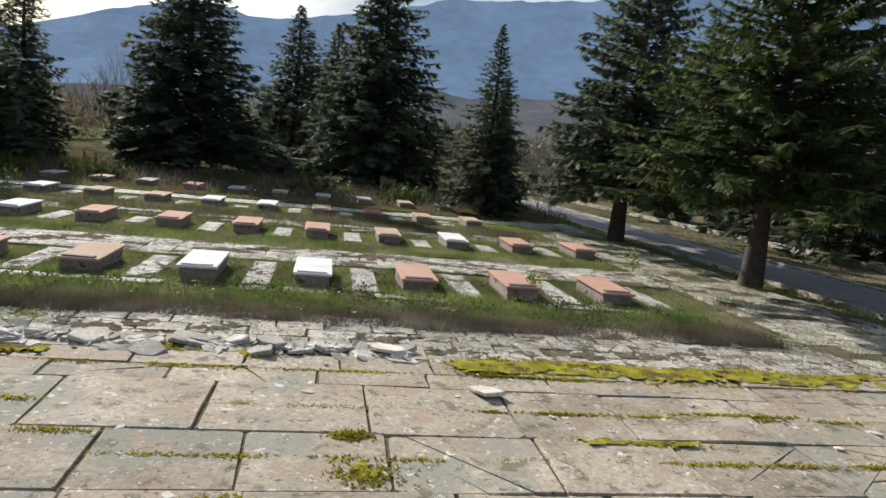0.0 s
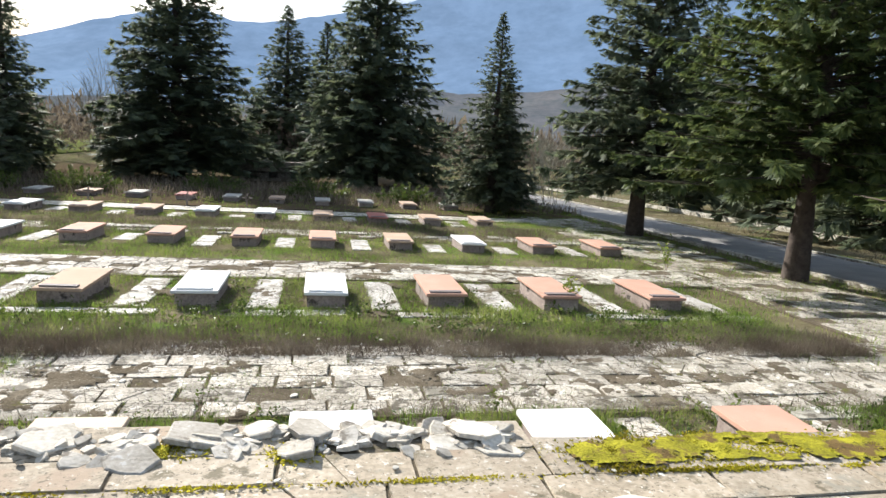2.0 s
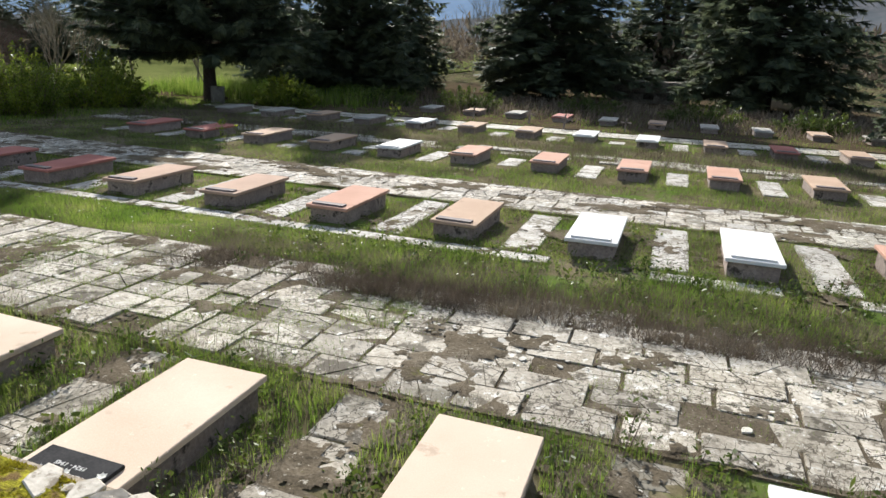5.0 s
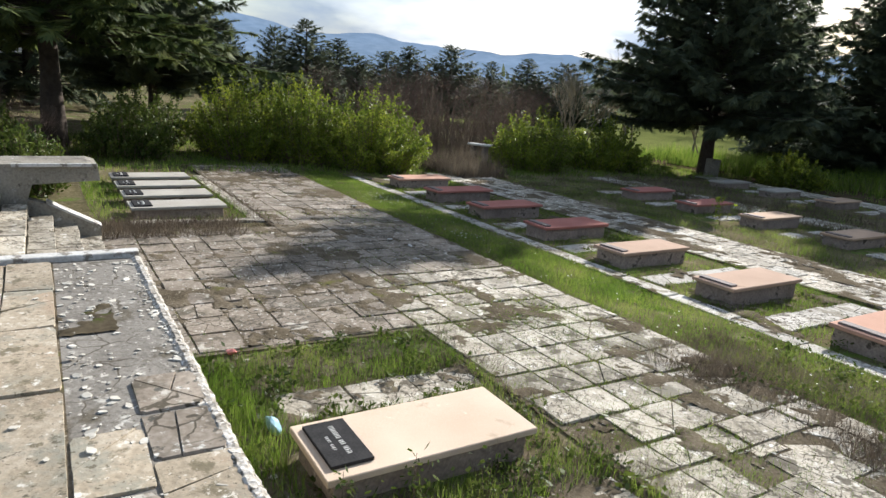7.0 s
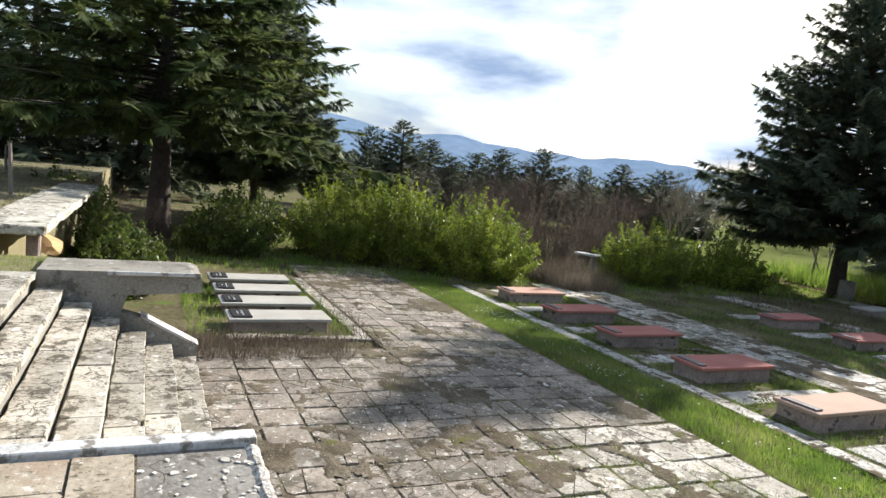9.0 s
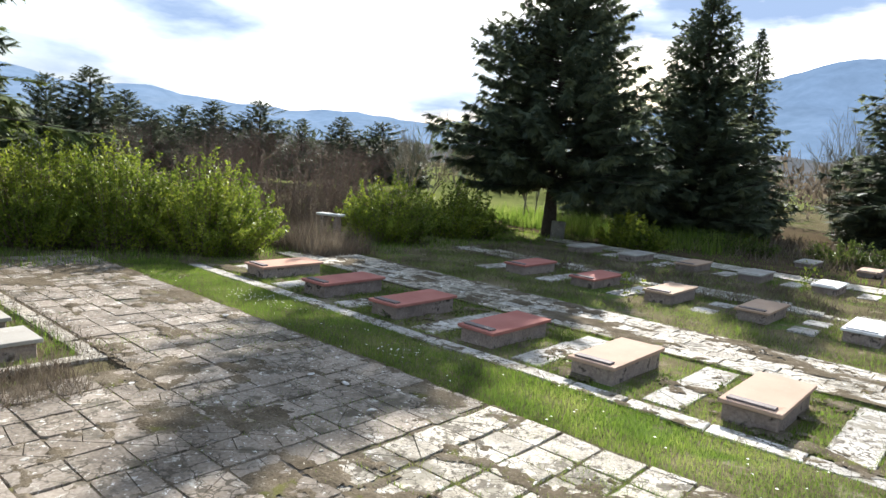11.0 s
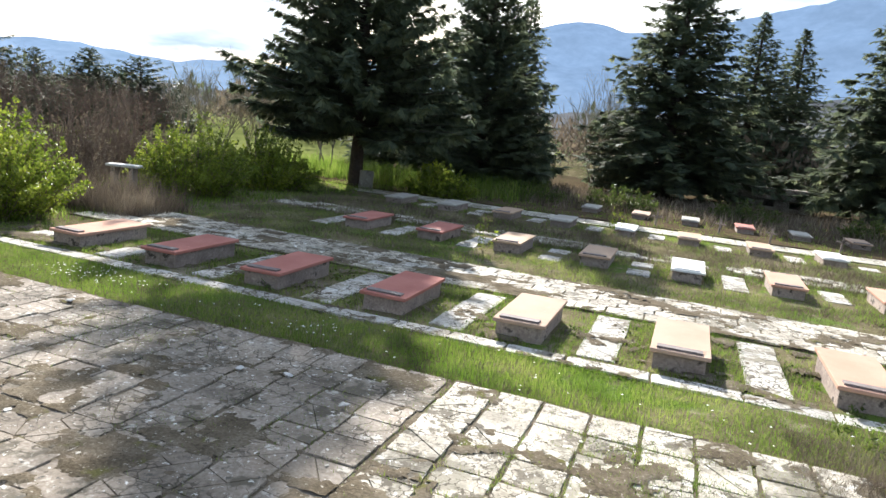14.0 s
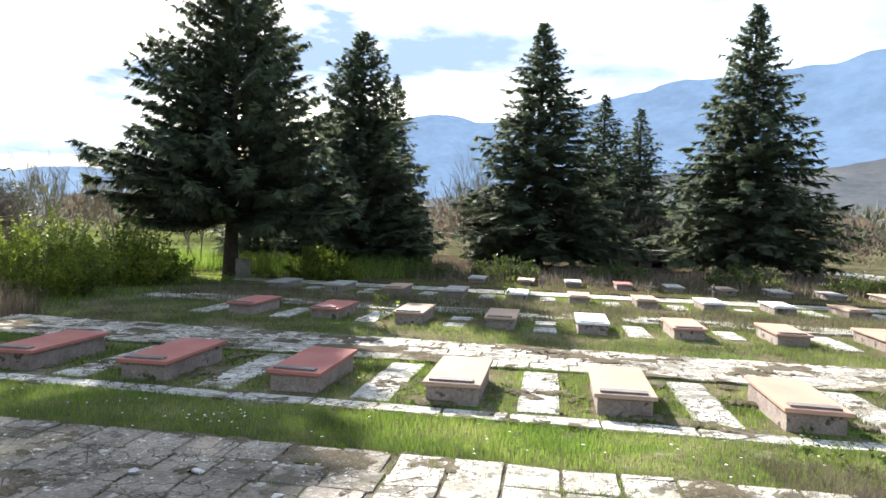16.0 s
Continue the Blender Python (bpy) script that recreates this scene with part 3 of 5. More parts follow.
# ---- paving ----
def cut(poly, p, way):
    """Both sides of a convex polygon cut by the line through p along way."""
    sides = ([], [])
    for k, q in enumerate(poly):
        r = poly[(k + 1) % len(poly)]
        dq, dr = (q - p).cross(way), (r - p).cross(way)
        sides[dq > 0].append(q)
        if (dq > 0) != (dr > 0):
            m = q.lerp(r, dq / (dq - dr))
            sides[0].append(m)
            sides[1].append(m)
    return [side for side in sides if len(side) > 2]


def shards(poly, cuts, rr):
    pieces = [poly]
    for _ in range(cuts):
        j = max(range(len(pieces)), key=lambda i: max((a - b).length for a in pieces[i] for b in pieces[i]) * rr.uniform(0.6, 1))
        piece = pieces.pop(j)
        mid = sum(piece, Vector((0, 0))) / len(piece)
        a = rr.uniform(0, math.pi)
        pieces += cut(piece, mid + Vector((rr.uniform(-0.1, 0.1), rr.uniform(-0.1, 0.1))), Vector((math.cos(a), math.sin(a))))
    return pieces


def stone_prism(poly, top, high, vs, fs, inset=0.02, tip=(0, 0)):
    """A flat stone over a polygon, its upper edge worn back."""
    mid = sum(poly, Vector((0, 0))) / len(poly)
    n, base = len(poly), len(vs)
    for grow, z in ((1 - inset, 0.0), (1.0, -0.012), (1.0, -high)):
        for q in poly:
            w = mid + (q - mid) * grow
            vs.append((w.x, w.y, top + z + (w.x * tip[0] + w.y * tip[1] if z > -high else 0)))
    fs.append(tuple(base + k for k in range(n)))
    for ring in (0, 1):
        fs += [(base + (ring + 1) * n + k, base + (ring + 1) * n + (k + 1) % n, base + ring * n + (k + 1) % n, base + ring * n + k) for k in range(n)]


def tile_mesh(name, seed, material, cuts=0, high=0.08, rim=0.484, worn=0.07, bite=0.03, inset=0.03):
    """A worn flagstone one unit wide and long, its outline uneven, its corners knocked off, some cracked."""
    rr = random.Random(seed)
    ring = []
    for cx, cy in ((-1, -1), (1, -1), (1, 1), (-1, 1)):
        e = rr.uniform(0.02, worn) if rr.random() < 0.6 else 0.012
        f = rr.uniform(0.02, worn) if rr.random() < 0.6 else 0.012
        pts = [(cx * (rim - e), cy * rim), (cx * rim, cy * (rim - f))]
        if cx * cy > 0:
            pts = pts[::-1]
        ring += [Vector((x + rr.uniform(-0.012, 0.012), y + rr.uniform(-0.012, 0.012))) for x, y in pts]
    if not cuts:
        whole, ring = ring, []
        for k, q in enumerate(whole):
            ring.append(q)
            if k % 2:
                f = rr.uniform(0.3, 0.7)
                ring.append(q.lerp(whole[(k + 1) % 8], f) * (1 - rr.uniform(-0.004, bite)))
    vs, fs = [], []
    for piece in shards(ring, cuts, rr):
        mid = sum(piece, Vector((0, 0))) / len(piece)
        stone_prism([mid + (q - mid) * ((0.99 if rim > 0.49 else 0.978) if cuts else 1.0) for q in piece], rr.uniform(-0.007, 0.0) if cuts else 0.0, high, vs, fs, inset, (rr.uniform(-0.009, 0.009), rr.uniform(-0.009, 0.009)))
    return mesh_of(name, vs, fs, material)


PLAZA_FLAGS = [tile_mesh("plaza_slab", 300 + k, M["plaza"], (0, 1, 0, 2, 0, 1)[k], 0.08, 0.484, 0.12, 0.05, 0.03) for k in range(6)]
PATH_FLAGS = [tile_mesh("flagstone", 500 + k, M["flag"], (0, 1, 0, 2, 0, 0, 1, 0, 0, 3, 0, 1)[k], 0.08, 0.472, 0.12, 0.06) for k in range(12)]
PALE_FLAGS = [tile_mesh("pale_slab", 700 + k, M["pale"], (0, 0, 1, 2, 0, 3)[k], 0.08, 0.49) for k in range(6)]
FLAGS = [tile_mesh("flagstone", 100 + k, M["flag"], (0, 0, 0, 1, 1, 2, 2, 3, 4, 5, 0, 1)[k]) for k in range(12)]
TERRACE_FLAGS = [tile_mesh("terrace_flagstone", 200 + k, M["terrace"], (0, 0, 0, 0, 0, 0, 1, 1, 2, 0, 0, 3)[k], 0.08, 0.492, 0.05, 0.02, 0.012) for k in range(12)]


def layout(x0, x1, y0, y1, deep, wide, rr, gap=0.0, stagger=True):
    """Courses of flagstones: (x, y, width, depth)."""
    y, out = y0, []
    while y < y1 - 0.12:
        d = min(deep * (rr.uniform(0.85, 1.15) if stagger else rr.uniform(0.97, 1.03)), y1 - y)
        if y1 - y - d < deep * 0.4:
            d = y1 - y
        x = x0 - (rr.uniform(0, wide) * stagger)
        while x < x1 - 0.1:
            w = wide * rr.uniform(0.82, 1.2) if stagger else wide * rr.uniform(0.985, 1.015)
            a, b = max(x, x0), min(x + w, x1)
            if b - a > 0.15 and rr.random() > gap:
                out.append(((a + b) / 2, y + d / 2, b - a, d))
            x += w
        y += d
    return out


def lay(parent, name, tiles, meshes, height, rr, limit=300, lift=0.005, tip=0.35, far_name="paving_stones", far_material=None):
    """The first tiles as parts, the rest joined into one piece of real stones."""
    vs, fs = [], []
    for k, (x, y, w, d) in enumerate(tiles):
        z = height(x, y) + rr.uniform(-lift, lift)
        m = pose(x, y, z, rr.uniform(-tip, tip), rr.uniform(-tip, tip), rr.choice((0, 180)) + rr.uniform(-0.8, 0.8)) @ Matrix.Diagonal((w, d, 1, 1))
        j = rr.randrange(len(meshes))
        if k < limit:
            put(name, meshes[j], parent, m)
        else:
            base = len(vs)
            vs += [m @ v.co for v in meshes[j].vertices]
            fs += [tuple(base + i for i in p.vertices) for p in meshes[j].polygons]
    if vs:
        tagged(put(far_name, mesh_of(far_name, vs, fs, far_material or M["flag_far"]), parent), kind="stuff")


def on_ground(x, y):
    return ground_z(x, y) + 0.034


rr = random.Random(11)
near_path = thing("near_path", None, "weathered flagstone path with grass in its joints", "path", kind="structure")
square_tiles, rough_tiles = layout(9.0, 14.6, -4.95, -2.15, 0.45, 0.52, rr, 0.03, 0.0), layout(14.6, 29.5, -4.95, -2.15, 0.40, 0.72, rr, 0.025)
near_tiles = square_tiles + rough_tiles
lay(near_path, "flagstone", square_tiles, PATH_FLAGS, on_ground, rr, 110, 0.009, 0.6)
lay(near_path, "flagstone", sorted(rough_tiles, key=lambda s: abs(s[0] - 19)), FLAGS, on_ground, rr, 190, 0.014, 1.0)
plaza = thing("plaza", None, "square of grey paving slabs at the foot of the stairs", "paving", kind="structure")
tiles = plaza_tiles = layout(5.4, 11.1, -8.0, -4.95, 0.50, 0.52, rr, 0.0, 0.0) + layout(-3.5, 9.0, -4.95, -2.15, 0.45, 0.52, rr, 0.0, 0.0)
lay(plaza, "plaza_slab", tiles, PLAZA_FLAGS, on_ground, rr, 300, 0.006, 0.3)
middle_path = thing("middle_path", None, "pale flagstone path between two rows of graves", "path", kind="structure")
tiles = layout(-2.5, 30, 2.65, 4.85, 0.42, 0.6, rr, 0.05)
lay(middle_path, "flagstone", sorted(tiles, key=lambda s: abs(s[0] - 10)), FLAGS + PALE_FLAGS[:3], on_ground, rr, 200)
far_paths = thing("far_path", None, "pale stone path beyond the graves", "path", kind="structure")
lay(far_paths, "flagstone", layout(-2, 31, 9.9, 11.3, 0.45, 0.7, rr, 0.35) + layout(-3, 31, 17.0, 18.6, 0.5, 0.9, rr, 0.02), FLAGS, on_ground, rr, 0)
side_path = thing("side_path", None, "broken flagstone walk along the graveyard's edge", "path", kind="structure")
lay(side_path, "flagstone", layout(29.5, 33.0, -6.8, 20, 0.5, 0.62, rr, 0.25) + layout(29.5, 33.0, -7.8, -6.8, 0.5, 0.6, rr, 0.3) + layout(24.5, 29.5, -6.9, -4.95, 0.5, 0.6, rr, 0.75), FLAGS, on_ground, rr, 120)
border = thing("stone_border", None, "row of long border stones in front of the graves", "border", kind="structure")
lay(border, "border_stone", layout(-1.6, 17.5, -0.60, -0.28, 0.32, 0.95, rr, 0.0) + layout(17.5, 28.5, -0.60, -0.28, 0.41, 0.9, rr, 0.45), PALE_FLAGS, lambda x, y: on_ground(x, y) - 0.012, rr, 60)
lay(border, "border_stone", layout(27.55, 27.75, -4.9, -2.3, 0.9, 0.2, rr), FLAGS, lambda x, y: on_ground(x, y) + 0.03, rr, 60)
lay(border, "border_stone", layout(-1.3, 4.8, -5.25, -5.0, 0.25, 0.9, rr) + layout(4.55, 4.8, -7.45, -5.25, 0.6, 0.25, rr), FLAGS, on_ground, rr, 60)
between = thing("stepping_slabs", None, "pale slabs laid between neighbouring graves", "paving", kind="structure")
tiles = []
for y0, y1, first, last, keep in ((-0.1, 2.4, -1, 13, 1.0), (7.2, 9.2, 0, 14, 0.85), (-7.1, -5.1, 5, 12, 1.0), (14.5, 16.4, 0, 12, 0.5)):
    for col in range(first, last):
        x = (col + 0.5) * COLUMN + SLAB_W / 2
        if y0 < -5 and col < 5.5 and col != 5:
            continue
        tiles += [(x, (a + b) / 2, 0.56, b - a) for a, b in ((y0 + (y1 - y0) * i / 3, y0 + (y1 - y0) * (i + 1) / 3) for i in range(3)) if rr.random() < keep]
        BLOCKED.append((x - 0.24, x + 0.24, y0, y1))
lay(between, "stepping_slab", [q for q in tiles if q[1] > -3], PALE_FLAGS, lambda x, y: on_ground(x, y) - 0.012, rr, 200, 0.008)
lay(between, "stepping_slab", [q for q in tiles if q[1] < -3], FLAGS, lambda x, y: on_ground(x, y) - 0.028, rr, 60, 0.012, 1.4)
BLOCKED.append((-1.6, 17.5, -0.6, -0.26))

terrace = thing("terrace_paving", None, "sandy terrace slabs with cracked mossy joints", "paving", kind="structure")
on_terrace = lambda x, y: TERRACE
tiles = layout(END + 0.22, 30, -16.5, -8.70, 0.66, 0.88, rr, 0.0)
tiles += layout(16.6, SET_BACK, -8.70, EDGE + 0.02, 0.32, 0.66, rr, 0.06) + layout(SET_BACK, 30, -8.70, BACK_EDGE + 0.01, 0.41, 0.9, rr, 0.0)
lay(terrace, "terrace_flagstone", sorted(tiles, key=lambda s: -s[1]), TERRACE_FLAGS, on_terrace, rr, 300, 0.004, 0.25, "terrace_slabs", M["terrace"])
tagged(done("terrace_strip", box_bm(END + 0.2, 16.6, -8.69, EDGE - 0.05, 0.5, TERRACE - 0.012), M["strip"]), "bare gritty strip along the terrace edge", kind="structure")
lay(terrace, "strip_slab", layout(14.2, 16.6, -8.69, EDGE - 0.03, 0.32, 0.5, rr, 0.1), PLAZA_FLAGS + TERRACE_FLAGS[5:9], lambda x, y: TERRACE + 0.002, rr, 40, 0.004)


rim_line = ((-0.075, -0.16), (-0.07, -0.012), (-0.045, 0.004), (-0.015, 0.002), (0.004, -0.012), (0.010, -0.05), (0.006, -0.10), (0.008, -0.18))
vs, fs, n = [], [], len(rim_line)
for k in range(380):
    x = END + 0.2 + 0.015 * k
    worn = 0.008 * noise.noise(Vector((x * 2.3, 4, 0))) + 0.007 * noise.noise(Vector((x * 11, 8, 0)))
    for j, (dy, dz) in enumerate(rim_line):
        chip = noise.noise_vector(Vector((x * 26, dy * 40, dz * 40))) * 0.007 + noise.noise_vector(Vector((x * 60, dy * 90, dz * 90))) * 0.004
        edge = 1.0 if 1 < j < 6 else 0.2
        vs.append((x, EDGE + dy + (worn + chip.y) * edge, TERRACE + dz + chip.z * edge + min(0, worn) * edge))
fs = [(k * n + j, (k + 1) * n + j, (k + 1) * n + j + 1, k * n + j + 1) for k in range(379) for j in range(n - 1)]
tagged(put("edge_rim", mesh_of("edge_rim", vs, fs, M["edge"])), "crumbling whitened rim of the terrace edge", kind="structure")


# ---- rubble, moss, litter ----
def rock(name, seed, size, material):
    bm = bmesh.new()
    bmesh.ops.create_icosphere(bm, subdivisions=2, radius=1.0)
    rr = random.Random(seed)
    cuts = [Vector((rr.uniform(-1, 1), rr.uniform(-1, 1), rr.uniform(-1, 1))).normalized() for _ in range(9)]
    for v in bm.verts:
        for c in cuts:
            over = v.co.dot(c) - 0.62
            if over > 0:
                v.co -= c * over
        v.co += noise.noise_vector(v.co * 3 + Vector((seed, 0, 0))) * 0.05
        v.co = Vector((v.co.x * size[0], v.co.y * size[1], v.co.z * size[2]))
    me = bpy.data.meshes.new(name)
    bm.to_mesh(me)
    bm.free()
    me.materials.append(material)
    return me


def shard_mesh(name, seed, material):
    rr = random.Random(seed)
    ring = [Vector((math.cos(k * math.tau / 7 + rr.uniform(-0.3, 0.3)) * rr.uniform(0.6, 1.0), math.sin(k * math.tau / 7) * rr.uniform(0.5, 0.9))) * 0.17 for k in range(7)]
    vs, fs = [], []
    stone_prism(ring, 0.05, 0.075, vs, fs, 0.09, (rr.uniform(-0.12, 0.12), rr.uniform(-0.12, 0.12)))
    return mesh_of(name, vs, fs, material)


ROCKS = [shard_mesh("stone_piece", k, M["rubble"]) for k in range(9)]
rr = random.Random(3)
for k in range(285):
    x = rr.uniform(16.9, 21.1)
    y = min(rr.gauss(-8.23, 0.11), EDGE - 0.05)
    s = rr.uniform(0.12, 0.5) if rr.random() < 0.82 else rr.uniform(0.55, 0.95)
    tagged(put("stone_piece", ROCKS[k % 9], None, pose(x, y, TERRACE - 0.012 + rr.uniform(0, 0.02), rr.uniform(-16, 16), rr.uniform(-16, 16), rr.uniform(0, 360)) @ Matrix.Diagonal((s, s * rr.uniform(0.6, 1.1), 0.2 + 0.25 * s, 1))),
           "broken piece of pale limestone on the terrace edge", "stone", "broken stones on the terrace edge")
for x, y, s in ((21.5, -9.06, 0.85), (20.9, -8.22, 1.2), (19.4, -8.2, 1.1), (20.0, -8.18, 1.0), (18.7, -8.2, 1.15)):
    tagged(put("stone_piece", ROCKS[int(x * 10) % 9], None, pose(x, y, TERRACE + 0.02, 6, 4, 40 * x) @ Matrix.Diagonal((s, s, 0.34, 1))), "loose pale limestone block on the terrace", "stone", "broken stones on the terrace edge")
CHIP = shard_mesh("gravel_chip", 40, M["chip"])
for v in CHIP.vertices:
    v.co = Vector((v.co.x, v.co.y, v.co.z * 0.55 - 0.02)) * 0.15
chips, chip_faces = [], []
cv, cf = [v.co.copy() for v in CHIP.vertices], [tuple(p.vertices) for p in CHIP.polygons]
for k in range(1700):
    if k < 560:
        x, y = rr.uniform(END + 0.3, 17.5), min(EDGE - 0.02, rr.choice((-8.68 + abs(rr.gauss(0, 0.14)), EDGE - 0.05 - abs(rr.gauss(0, 0.05)), rr.uniform(-8.65, EDGE))))
        z = TERRACE - 0.006
    elif k < 720:
        x, y = rr.uniform(12, 29), rr.uniform(-12, -8.4)
        z = TERRACE + 0.006
    elif k < 1150:
        x, y = rr.gauss(19.0, 1.8), rr.gauss(-3.0, 0.42)
        z = ground_z(x, y) + 0.034
    else:
        x, y = rr.uniform(4, 29), rr.choice((rr.uniform(-5.0, -2.1), rr.uniform(-7.7, -5.0), rr.uniform(2.6, 4.9)))
        z = ground_z(x, y) + (0.034 if y > -5.0 or x < 11.1 else 0.0)
    s = rr.uniform(0.35, 1.3) if rr.random() < 0.85 else rr.uniform(1.4, 2.4)
    s *= 0.65 if k < 560 else 1.0
    m = pose(x, y, z, rr.uniform(-9, 9), rr.uniform(-9, 9), rr.uniform(0, 360)) @ Matrix.Diagonal((s, s * rr.uniform(0.6, 1), s, 1))
    base = len(chips)
    chips += [m @ c for c in cv]
    chip_faces += [tuple(base + i for i in f) for f in cf]
tagged(put("gravel", mesh_of("gravel", chips, chip_faces, M["chip"])), "pale stone chips scattered over the slabs", "gravel", kind="stuff")


def moss_mat(x0, x1, y0, y1, cover, seed, label, cell=0.035):
    """A thin uneven mat of moss with a ragged outline."""
    nx, ny = int((x1 - x0) / cell) + 1, int((y1 - y0) / cell) + 1
    vs, fs = [], []
    for j in range(ny + 1):
        for i in range(nx + 1):
            x, y = x0 + i * cell, y0 + j * cell
            bump = noise.noise(Vector((x * 9, y * 9, seed))) + 0.6 * noise.noise(Vector((x * 31, y * 31, seed)))
            vs.append((x + 0.4 * cell * noise.noise(Vector((x * 40, y * 40, 7))), min(y + 0.4 * cell * noise.noise(Vector((x * 40, y * 40, 9))), EDGE - 0.005), TERRACE + 0.010 + 0.012 * bump))
    for j in range(ny):
        for i in range(nx):
            x, y = x0 + (i + 0.5) * cell, y0 + (j + 0.5) * cell
            rim = min((x - x0) / 0.25, (x1 - x) / 0.25, (y - y0) / 0.07, (y1 - y) / 0.05, 1.0)
            if noise.noise(Vector((x * 3.1, y * 5.0, seed + 4))) + 0.5 * noise.noise(Vector((x * 12, y * 12, seed))) + 0.9 * rim > 1.35 - cover:
                k = j * (nx + 1) + i
                fs.append((k, k + 1, k + nx + 2, k + nx + 1))
    ob = put("moss_patch", mesh_of("moss_patch", vs, fs, M["moss"], True))
    return tagged(ob, label, "moss", "moss cushions")


moss_mat(21.25, 30.0, -8.69, BACK_EDGE, 0.62, 3, "long strip of yellow-green moss along the terrace edge")
moss_mat(15.7, 17.9, -8.5, EDGE, 0.92, 5, "bright green moss on the crumbled terrace edge")
for x, y, w, d in ((19.3, -8.35, 0.25, 0.10), (18.2, -8.55, 0.3, 0.08), (20.6, -10.2, 0.22, 0.16), (22.3, -9.78, 0.4, 0.05)):
    moss_mat(x - w, x + w, y - d, y + d, 0.9, x, "small cushion of moss in a joint between slabs", 0.025)
tagged(put("plastic_bag", rock("plastic_bag", 71, (0.09, 0.07, 0.11), M["plastic"]), None, pose(12.85, -7.27, -0.04, 20, 10, 30)), "crumpled pale blue plastic bag in the grass", "litter")
tagged(put("red_litter", rock("red_litter", 72, (0.07, 0.05, 0.035), M["can"]), None, pose(11.2, -7.2, -0.07, 0, 10, 60)), "faded red scrap of litter in the grass", "litter")
tagged(put("fallen_leaf", rock("fallen_leaf", 73, (0.12, 0.07, 0.012), M["moss"]), None, pose(12.75, -9.6, TERRACE + 0.012, 0, 4, 20)), "yellow-green leaf on the terrace slabs", "leaf")
tagged(put("sandstone_lump", rock("sandstone_lump", 75, (0.35, 0.25, 0.18), M["sandstone"]), None, pose(4.3, -10.0, 1.2, 0, 12, 30)), "ochre lump of sandstone under the ledge", "stone")
tagged(put("red_stone", rock("red_stone", 74, (0.07, 0.06, 0.045), M["brick"]), None, pose(21.5, -5.3, -0.14, 0, 0, 10)), "small lump of red brick in the weeds", "stone")
for x, y in ((6.9, -3.3), (7.42, -3.16), (8.3, -3.5), (3.6, -2.6)):
    tagged(put("white_litter", rock("white_litter", int(x * 10), (0.08, 0.05, 0.02), M["rim"]), None, pose(x, y, ground_z(x, y) + 0.065, 0, 0, x * 70)), "small white chip lying on the path", "stone")


def crust(name, x0, x1, y0, y1, need, height, material, label, seed, cell=0.045):
    """Earth washed over the paving in ragged patches, thickest in their middles."""
    nx, ny = int((x1 - x0) / cell), int((y1 - y0) / cell)
    cover = lambda x, y: noise.noise(Vector((x * 1.1, y * 1.6, seed))) + 0.7 * noise.noise(Vector((x * 3.7, y * 4.3, seed))) + 0.45 * noise.noise(Vector((x * 13, y * 13, seed)))
    vs, fs, at = [], [], {}
    for j in range(ny):
        for i in range(nx):
            if cover(x0 + (i + 0.5) * cell, y0 + (j + 0.5) * cell) < need - 0.16:
                continue
            face = []
            for a, b in ((i, j), (i + 1, j), (i + 1, j + 1), (i, j + 1)):
                if (a, b) not in at:
                    at[(a, b)] = len(vs)
                    x, y = x0 + a * cell + 0.02 * noise.noise(Vector((a * 3.3, b * 3.3, 1))), y0 + b * cell + 0.02 * noise.noise(Vector((a * 3.3, b * 3.3, 5)))
                    vs.append((x, y, height(x, y) + min(0.007, max(-0.014, (cover(x, y) - need) * 0.07)) + 0.004 * noise.noise(Vector((x * 23, y * 23, 2)))))
                face.append(at[(a, b)])
            fs.append(face)
    tagged(put(name, mesh_of(name, vs, fs, material, True)), label, "soil", kind="stuff")


crust("washed_soil", 9.0, 29.4, -5.0, -2.1, 0.46, lambda x, y: on_ground(x, y) + 0.003, M["earth"], "brown earth washed over the near path", 1.5)
crust("washed_soil", 5.4, 11.1, -8.0, -5.0, 0.37, lambda x, y: on_ground(x, y) + 0.003, M["earth"], "brown earth washed over the square", 4.5)
crust("washed_soil", -3.4, 9.0, -5.0, -2.1, 0.33, lambda x, y: on_ground(x, y) + 0.003, M["earth"], "brown earth washed over the paving", 7.5)
crust("washed_soil", -2.5, 30.0, 2.6, 4.9, 0.25, lambda x, y: on_ground(x, y) + 0.003, M["earth"], "brown earth washed over the middle path", 9.5, 0.08)
crust("washed_soil", -1.6, 28.0, -0.65, 2.4, 0.58, lambda x, y: on_ground(x, y) - 0.006, M["earth"], "brown earth washed over border stones and slabs", 12.5)
crust("washed_soil", 11.2, 27.0, -7.6, -5.0, 0.30, lambda x, y: on_ground(x, y) - 0.02, M["earth"], "brown earth between the graves below the terrace", 14.5)

crust("washed_soil", 12.7, 13.5, -8.69, -8.38, 0.46, lambda x, y: TERRACE - 0.008, M["soil"], "dark soil heaped on the bare terrace strip", 3.5, 0.03)
crust("washed_soil", 11.85, 12.3, -8.6, -8.2, 0.4, lambda x, y: TERRACE - 0.008, M["soil"], "dark soil heaped on the bare terrace strip", 6.5, 0.03)


# ---- grass ----
def patch(x, y):
    """Uneven cover, from 0 to 1."""
    return 0.5 + 0.2 * np.sin(1.7 * x + 1.3 * np.sin(0.9 * y)) + 0.18 * np.sin(2.3 * y + 1.9 * np.sin(1.1 * x + 2)) + 0.16 * np.sin(5.1 * x + 2.2 * np.sin(3.7 * y)) * np.sin(4.3 * y + 1.7 * np.sin(2.9 * x))


